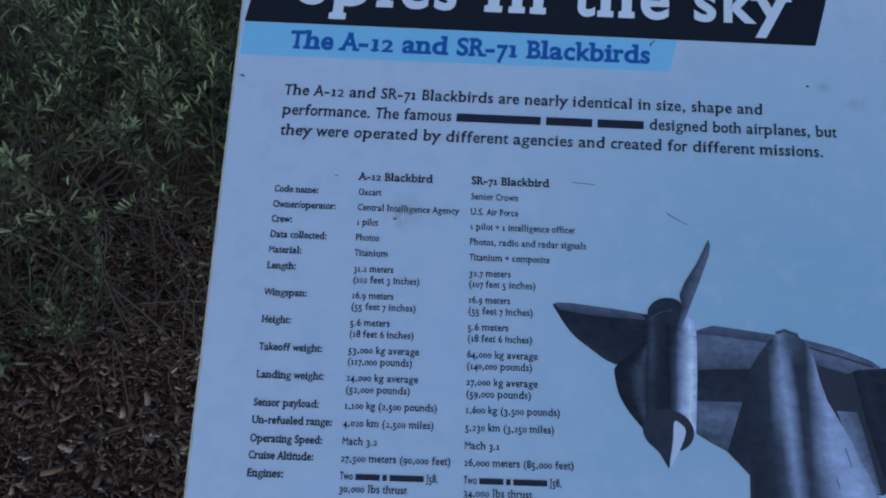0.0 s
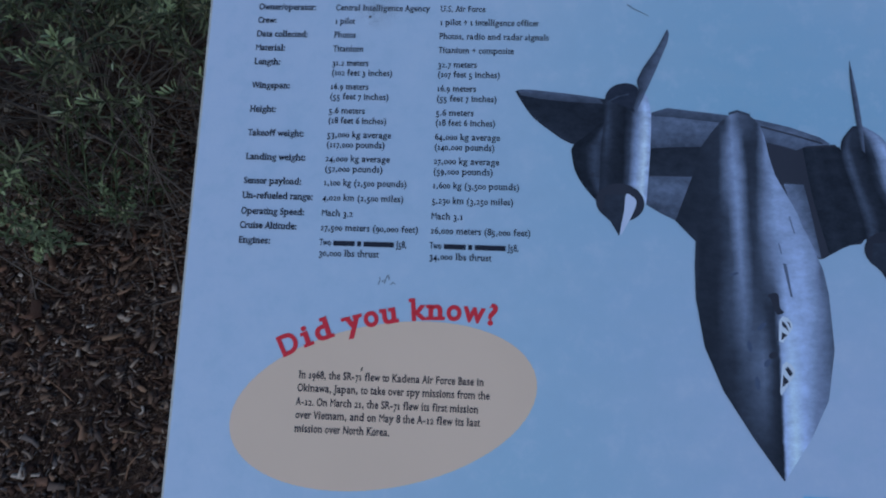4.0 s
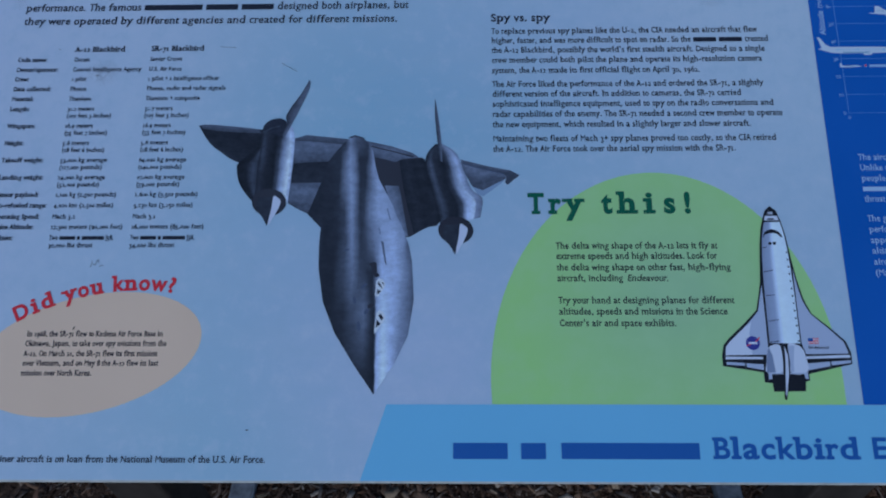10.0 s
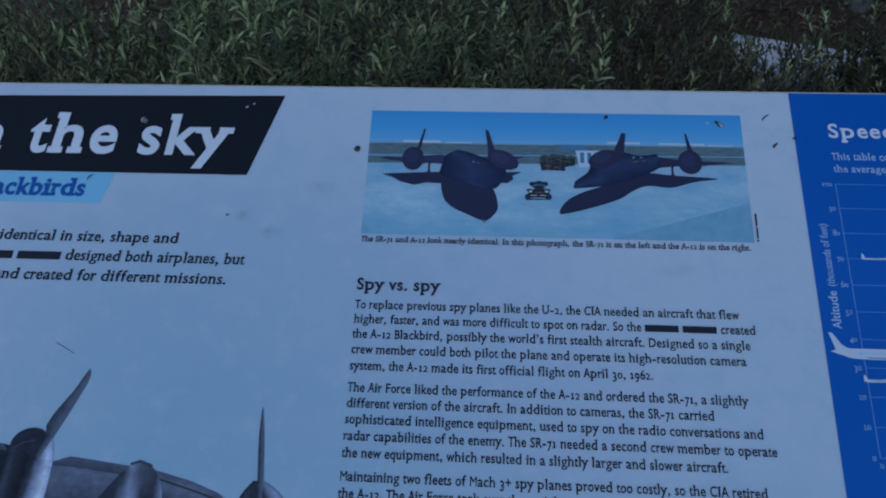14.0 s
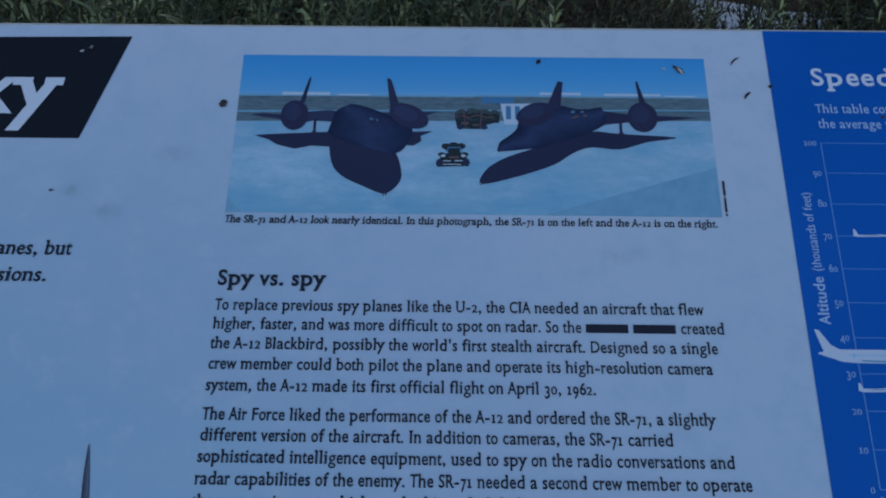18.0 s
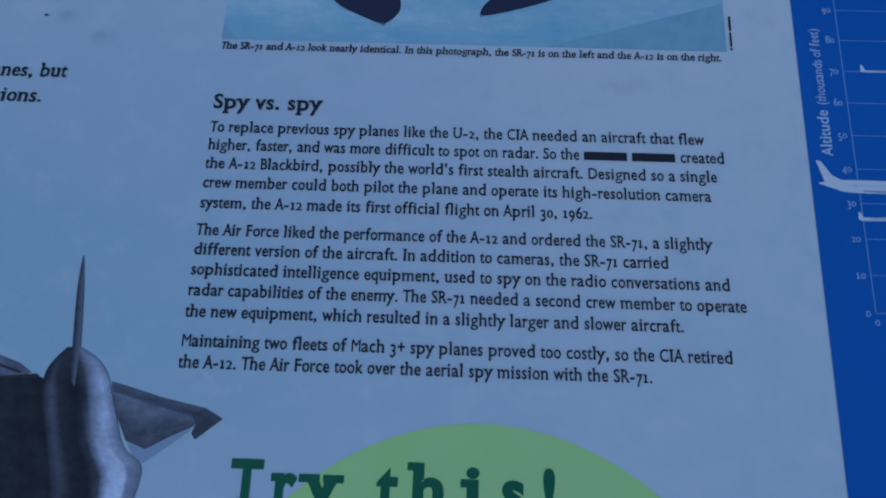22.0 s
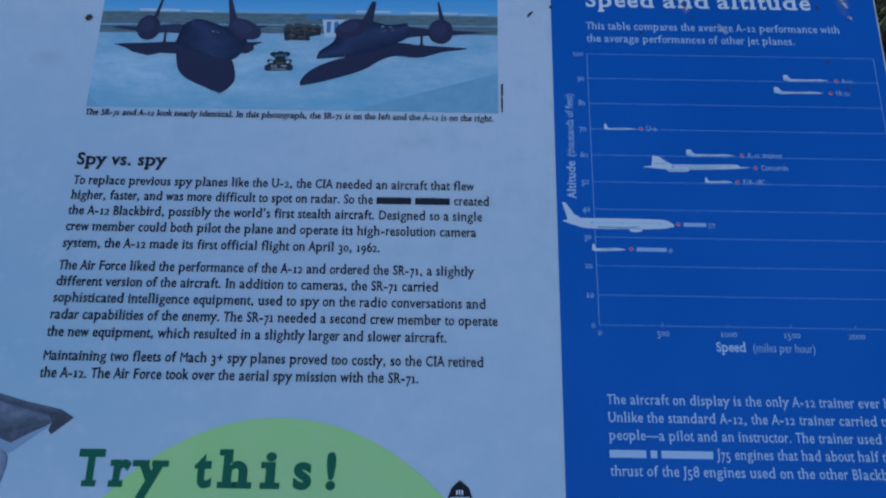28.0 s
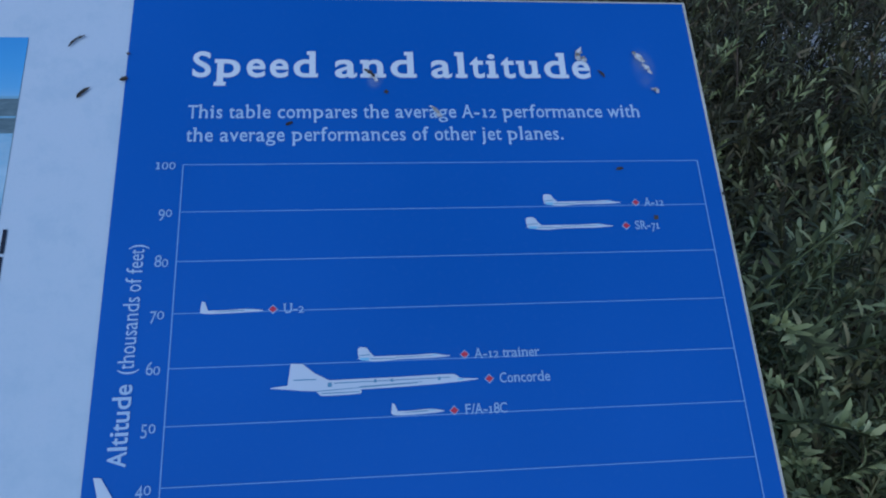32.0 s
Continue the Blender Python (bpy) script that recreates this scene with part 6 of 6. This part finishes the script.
def forked(points, radius, r):
    """A bent dry branch with a few thinner side shoots, one mesh."""
    V, F = [], []

    def put(pts, rad):
        me = twig(pts, rad, 4)
        off = len(V)
        V.extend(v.co.copy() for v in me.vertices)
        F.extend(tuple(i + off for i in p.vertices) for p in me.polygons)
        bpy.data.meshes.remove(me)

    put(points, radius)
    for _ in range(r.randint(2, 5)):
        i = r.randint(0, len(points) - 2)
        p, nxt = Vector(points[i]), Vector(points[i + 1])
        p = p.lerp(nxt, r.random())
        d = (nxt - p).normalized() + Vector((r.gauss(0, 0.7), r.gauss(0, 0.7), r.uniform(-0.1, 0.7)))
        ln = r.uniform(0.05, 0.20)
        put([p, p + d * ln * 0.5 + Vector((r.gauss(0, 0.012), r.gauss(0, 0.012), r.gauss(0, 0.01))), p + d * ln + Vector((0, 0, -0.02))], radius * 0.5)
    return mesh_of("twig", V, F, True)


sprig = random.Random(12)
for i in range(190):
    low = i < 60
    x, y = sprig.uniform(-2.05, -0.66), sprig.uniform(0.78, 1.35) if low else sprig.uniform(1.0, 1.55)
    a, ln = sprig.uniform(-0.8, 3.9), sprig.uniform(0.16, 0.50)
    z0, h = (0.012, sprig.uniform(0.02, 0.16)) if low else (sprig.uniform(0.02, 0.16), sprig.uniform(0.08, 0.34))
    pts = [(x + ln * t * math.cos(a) + sprig.gauss(0, 0.022), y + ln * t * math.sin(a) * 0.6 + sprig.gauss(0, 0.022), z0 * (t > 0) - 0.01 * (t == 0) + h * math.sin(math.pi * (0.02 + 0.80 * t)) + sprig.gauss(0, 0.012) * (t > 0)) for t in (0, 0.2, 0.4, 0.6, 0.8, 1.0)]
    ob = part("bare_twig", forked(pts, sprig.uniform(0.0010, 0.0026), sprig), stem_mat, None, "thin forked dry grey-brown twig over the mulch")
    tagged(ob, category="twig", group="bare twigs under the shrubs")
limb = part("fallen_branch", forked([(-1.62, 1.30, 0.20), (-1.38, 1.20, 0.19), (-1.22, 1.14, 0.15), (-1.08, 1.06, 0.10), (-0.98, 1.00, 0.03)], 0.0052, sprig), stem_mat, None, "bare grey-brown branch reaching down to the mulch")
tagged(limb, category="branch")

for x, y, h, lean in ((0.30, 0.12, 0.42, 0.02), (-0.66, 0.16, 0.16, -0.03), (-0.63, 0.20, 0.12, 0.02), (-0.58, 0.10, 0.10, 0.05), (-0.86, 0.62, 0.14, 0.04), (-1.20, 0.55, 0.10, -0.05), (-1.05, 0.40, 0.09, 0.06)):
    ob = part("dry_stem", twig([(x, y, -0.01), (x + lean * 0.4, y + 0.01, h * 0.5), (x + lean, y + 0.015, h)], 0.0022), dry_mat, None, "thin dry straw-coloured stem standing in the mulch")
    tagged(ob, category="stem", group="dry stems in the mulch")

# ------------------------------------------------------------------ shrubs
def shoot_template(r, leaves=30, length=0.24, leaf=0.036, width=0.0026):
    """One upright shoot: a thin stem with narrow pointed leaves in whorls."""
    V, F = [], []
    bend = r.normal(0, 0.05, 2)

    def axis(t):
        return np.array([bend[0] * t * t, bend[1] * t * t, length * t])

    for i in range(leaves):
        t = 0.12 + 0.88 * (i / (leaves - 1)) ** 0.8
        a = i * 2.399 + r.normal(0, 0.25)
        droop = 0.75 - 0.95 * t + r.normal(0, 0.15)
        ln = leaf * (0.6 + 0.5 * math.sin(math.pi * min(1, 0.2 + 0.75 * t))) * (0.8 + 0.4 * r.random())
        w = width * (0.8 + 0.4 * r.random())
        d = np.array([math.cos(a) * math.cos(0.9 - droop), math.sin(a) * math.cos(0.9 - droop), math.sin(0.9 - droop)])
        side = np.array([-math.sin(a), math.cos(a), 0.0])
        up = np.cross(d, side)
        p0 = axis(t)
        o = len(V)
        sag = np.array([0, 0, -0.16 * ln])
        q1, q2 = p0 + d * ln * 0.35 + up * 0.06 * ln, p0 + d * ln * 0.75 + sag * 0.3
        V += [p0, q1 + side * w, q1 - side * w, q2 + side * w * 0.8 + up * w * 0.3, q2 - side * w * 0.8 + up * w * 0.3, p0 + d * ln + sag]
        F += [(o, o + 1, o + 2), (o + 1, o + 3, o + 4), (o + 1, o + 4, o + 2), (o + 3, o + 5, o + 4)]
    lv = len(V)
    fresh = (int(leaves * 0.66) * 6, int(leaves * 0.66) * 4, len(F))   # where the leaves of the tip begin and end
    for i in range(3):
        o = len(V)
        a, b = axis(i / 3), axis((i + 1) / 3)
        for p in (a, b):
            for k_ in range(3):
                V.append(p + 0.0016 * np.array([math.cos(2.1 * k_), math.sin(2.1 * k_), 0]))
        F += [(o + k_, o + (k_ + 1) % 3, o + 3 + (k_ + 1) % 3) for k_ in range(3)] + [(o + k_, o + 3 + (k_ + 1) % 3, o + 3 + k_) for k_ in range(3)]
    V, F = np.array(V), np.array(F)
    tip = (V[fresh[0]:lv], F[fresh[1]:fresh[2]] - fresh[0])
    rest = F[fresh[2]:].copy()
    rest[rest >= lv] -= lv - fresh[0]
    base = (np.concatenate([V[:fresh[0]], V[lv:]]), np.concatenate([F[:fresh[1]], rest]))
    return base, tip


def tri_mesh(name, V, F):
    me = bpy.data.meshes.new(name)
    me.vertices.add(len(V))
    me.vertices.foreach_set("co", np.ascontiguousarray(V, dtype=np.float32).ravel())
    me.loops.add(F.size)
    me.loops.foreach_set("vertex_index", np.ascontiguousarray(F, dtype=np.int32).ravel())
    me.polygons.add(len(F))
    me.polygons.foreach_set("loop_start", np.arange(0, F.size, 3))
    me.update(calc_edges=True)
    return me


def shrub(x, y, radius, height, count, seed, leaf=0.036, width=0.0026, label="grey-green narrow-leaved shrub growing out of the mulch", low=0.12, lean=(0, 0), skirt=0.02, tufts=0, material=None, woody=20, sparse=0, fresh=0.5, leaves=30):
    r = np.random.default_rng(seed)
    thing = tagged(new("shrub"), label, "shrub", "shrubs behind the sign")
    thing.location = (x, y, 0)
    kinds = [shoot_template(r, 12 if j < sparse else leaves, leaf=leaf, width=width) for j in range(6)]
    green, pale, sizes = ([], []), ([], []), {}
    tips = []
    for i in range(count):
        base, tip = kinds[r.integers(6)]
        a, d = r.random() * 6.283, radius * math.sqrt(r.random())
        dome = math.sqrt(max(0.05, 1 - (d / radius) ** 2 * 0.85))
        if tufts:  # shoots gather in tufts with dark gaps between
            g = i % tufts
            a, d = g * 2.399 + r.normal(0, 0.10), radius * math.sqrt((g + 0.5) / tufts) + r.normal(0, 0.035)
            d = min(abs(d), radius)
            dome = math.sqrt(max(0.05, 1 - (d / radius) ** 2 * 0.85)) * (0.72 + 0.28 * math.sin(g * 5.3 + seed))
        px_, py_ = d * math.cos(a), d * math.sin(a)
        top = height * dome * (0.75 + 0.4 * r.random())
        z = max(skirt * (0.6 + 0.8 * r.random()), top - 0.22 - (top - 0.2) * (1 - low) * r.random() ** 2.0)
        tilt = 0.15 + 0.75 * (d / radius) * r.random() + 0.25 * r.random()
        yaw = a + r.normal(0, 0.7)
        s = 0.75 + 0.5 * r.random()
        M = (Matrix.Translation((px_ + lean[0] * z, py_ + lean[1] * z, z)) @ Matrix.Rotation(yaw, 4, "Z") @ Matrix.Rotation(tilt, 4, "Y") @ Matrix.Rotation(r.random() * 6.28, 4, "Z") @ Matrix.Scale(s, 4))
        m = np.array(M)
        for (V, F), (Vs, Fs) in ((base, green), (tip, pale if r.random() < fresh else green)):
            key = id(Vs)
            Fs.append(F + sizes.get(key, 0))
            Vs.append(V @ m[:3, :3].T + m[:3, 3])
            sizes[key] = sizes.get(key, 0) + len(V)
        tips.append((px_ + lean[0] * z, py_ + lean[1] * z, z))
    part("foliage", tri_mesh("foliage", np.concatenate(green[0]), np.concatenate(green[1])), material or leaf_mat, thing, "narrow grey-green leaves on upright shoots")
    if pale[0]:
        tagged(part("young_growth", tri_mesh("young_growth", np.concatenate(pale[0]), np.concatenate(pale[1])), tip_mat, thing, "paler young leaves at the ends of the shoots"), kind="stuff")
    # woody branches from the base out to some of the shoots
    for px_, py_, pz in tips[:: max(1, count // woody)]:
        mid = [px_ * 0.74 + r.normal(0, 0.03), py_ * 0.74 + r.normal(0, 0.03), pz * 0.42]
        part("branch", twig([(px_ * 0.12, py_ * 0.12, -0.02), (px_ * 0.4, py_ * 0.4, pz * 0.16), mid, (px_, py_, pz)], 0.0065, 4), stem_mat, thing, "thin grey-brown woody branch")
    return thing


SHRUBS = [(-1.55, 1.54, 0.55, 0.74, 185, 0.32), (-0.95, 1.64, 0.50, 0.86, 215, 0.32), (-2.10, 1.24, 0.50, 0.70, 155, 0.30), (-0.45, 1.80, 0.58, 0.98, 460, 0.1), (0.12, 1.78, 0.55, 0.92, 460, 0.05),
          (-1.10, 2.40, 0.65, 1.02, 420, 0.15), (-0.30, 2.60, 0.65, 1.00, 440, 0.05), (0.58, 2.15, 0.50, 0.66, 400, 0.02), (0.50, 3.05, 0.60, 0.62, 340, 0.02), (1.10, 2.48, 0.38, 0.60, 270, 0.02),
          (1.02, 1.70, 0.50, 0.66, 380, 0.1), (1.80, 2.15, 0.55, 0.72, 380, 0.05), (2.45, 2.90, 0.70, 0.85, 340, 0.05), (1.46, 2.22, 0.26, 0.74, 320, 0.02), (1.98, 2.72, 0.42, 0.78, 420, 0.02), (1.42, 2.70, 0.28, 0.57, 190, 0.02), (1.73, 2.82, 0.20, 0.64, 240, 0.02), (-1.9, 2.3, 0.7, 1.0, 320, 0.1),
          (0.55, 4.15, 0.70, 0.90, 380, 0.02), (1.45, 4.35, 0.75, 0.95, 400, 0.02), (2.55, 4.45, 0.75, 1.00, 400, 0.02), (-0.55, 3.70, 0.70, 1.00, 380, 0.02), (3.20, 3.70, 0.70, 0.95, 360, 0.02)]
for i, (x, y, rad, h, n, skirt) in enumerate(SHRUBS):
    if x > 0.3:  # the twiggy, half-dry ones
        shrub(x, y, rad, h, int(n * 0.72), 20 + i, 0.046, 0.0032, "olive-brown twiggy shrub with narrow leaves in the mulch", skirt=skirt, tufts=52, material=dry_shrub_mat, woody=34, sparse=2, fresh=0.25)
        continue
    shrub(x, y, rad, h, int(n * 0.8), 20 + i, 0.044 if i < 3 else 0.050, 0.0027 if i < 3 else 0.0038, skirt=skirt, tufts=30 if i < 3 else 44, sparse=2 if i < 3 else 1, material=darkened_leaf_mat if x > 0 or i < 3 else None, leaves=38 if i < 3 else 30, fresh=0.6 if i < 3 else (0.6 if x < -0.4 else 0.25))
for i, (x, y, rad, h, n) in enumerate(((-1.23, 1.10, 0.04, 0.16, 7), (-1.39, 1.05, 0.12, 0.24, 24))):
    shrub(x, y, rad, h, n, 70 + i, 0.03, 0.003, "small young shrub with fresh green tips in the mulch")
shrub(0.99, 0.92, 0.16, 0.88, 140, 52, 0.031, 0.0030, "pale grey-green shrub of small crowded leaves beside the sign", skirt=0.3, fresh=0.45, leaves=44)
# the darkened leaf colour stands in for dimmer light on this side
shrub(1.06, 0.60, 0.20, 0.64, 110, 53, 0.031, 0.0030, "grey-green shrub of small crowded leaves beside the sign", skirt=0.2, material=darkened_leaf_mat, fresh=0.0, leaves=40)
shrub(1.36, 1.02, 0.40, 0.92, 170, 50, 0.046, 0.0040, "green shrub with longer leaves and darkened colour close beside the sign", skirt=0.2, tufts=30, sparse=2, material=darkened_leaf_mat, fresh=0.04)
shrub(1.72, 1.40, 0.50, 0.90, 280, 51, 0.046, 0.0042, "green shrub with longer leaves and darkened colour close beside the sign", skirt=0.1, tufts=30, sparse=2, material=darkened_leaf_mat, fresh=0.12)

# ------------------------------------------------------------------ the pale path and a bollard behind the shrubs
bm = bmesh.new()
outline = ((1.27, 3.10), (1.74, 2.98), (3.40, 3.12), (3.40, 3.70), (1.74, 3.56), (1.27, 3.78))
top = bm.faces.new([bm.verts.new((x, y, 0.03)) for x, y in outline])
for v in bmesh.ops.extrude_face_region(bm, geom=[top])["geom"]:
    if isinstance(v, bmesh.types.BMVert):
        v.co.z = -0.05
bmesh.ops.recalc_face_normals(bm, faces=bm.faces[:])
bmesh.ops.bevel(bm, geom=bm.edges[:], offset=0.012, segments=2, affect="EDGES")
path = part("path", bm, concrete_mat, None, "pale concrete path beyond the shrubs")
tagged(path, category="path", kind="structure")
bm = bmesh.new()
bmesh.ops.create_cone(bm, cap_ends=True, segments=24, radius1=0.055, radius2=0.055, depth=0.7, matrix=Matrix.Translation((0, 0, 0.35)))
bollard = part("bollard", bm, zinc_mat, None, "round grey metal bollard beyond the shrubs")
bollard.location = (2.10, 4.20, 0)
tagged(bollard, category="bollard")
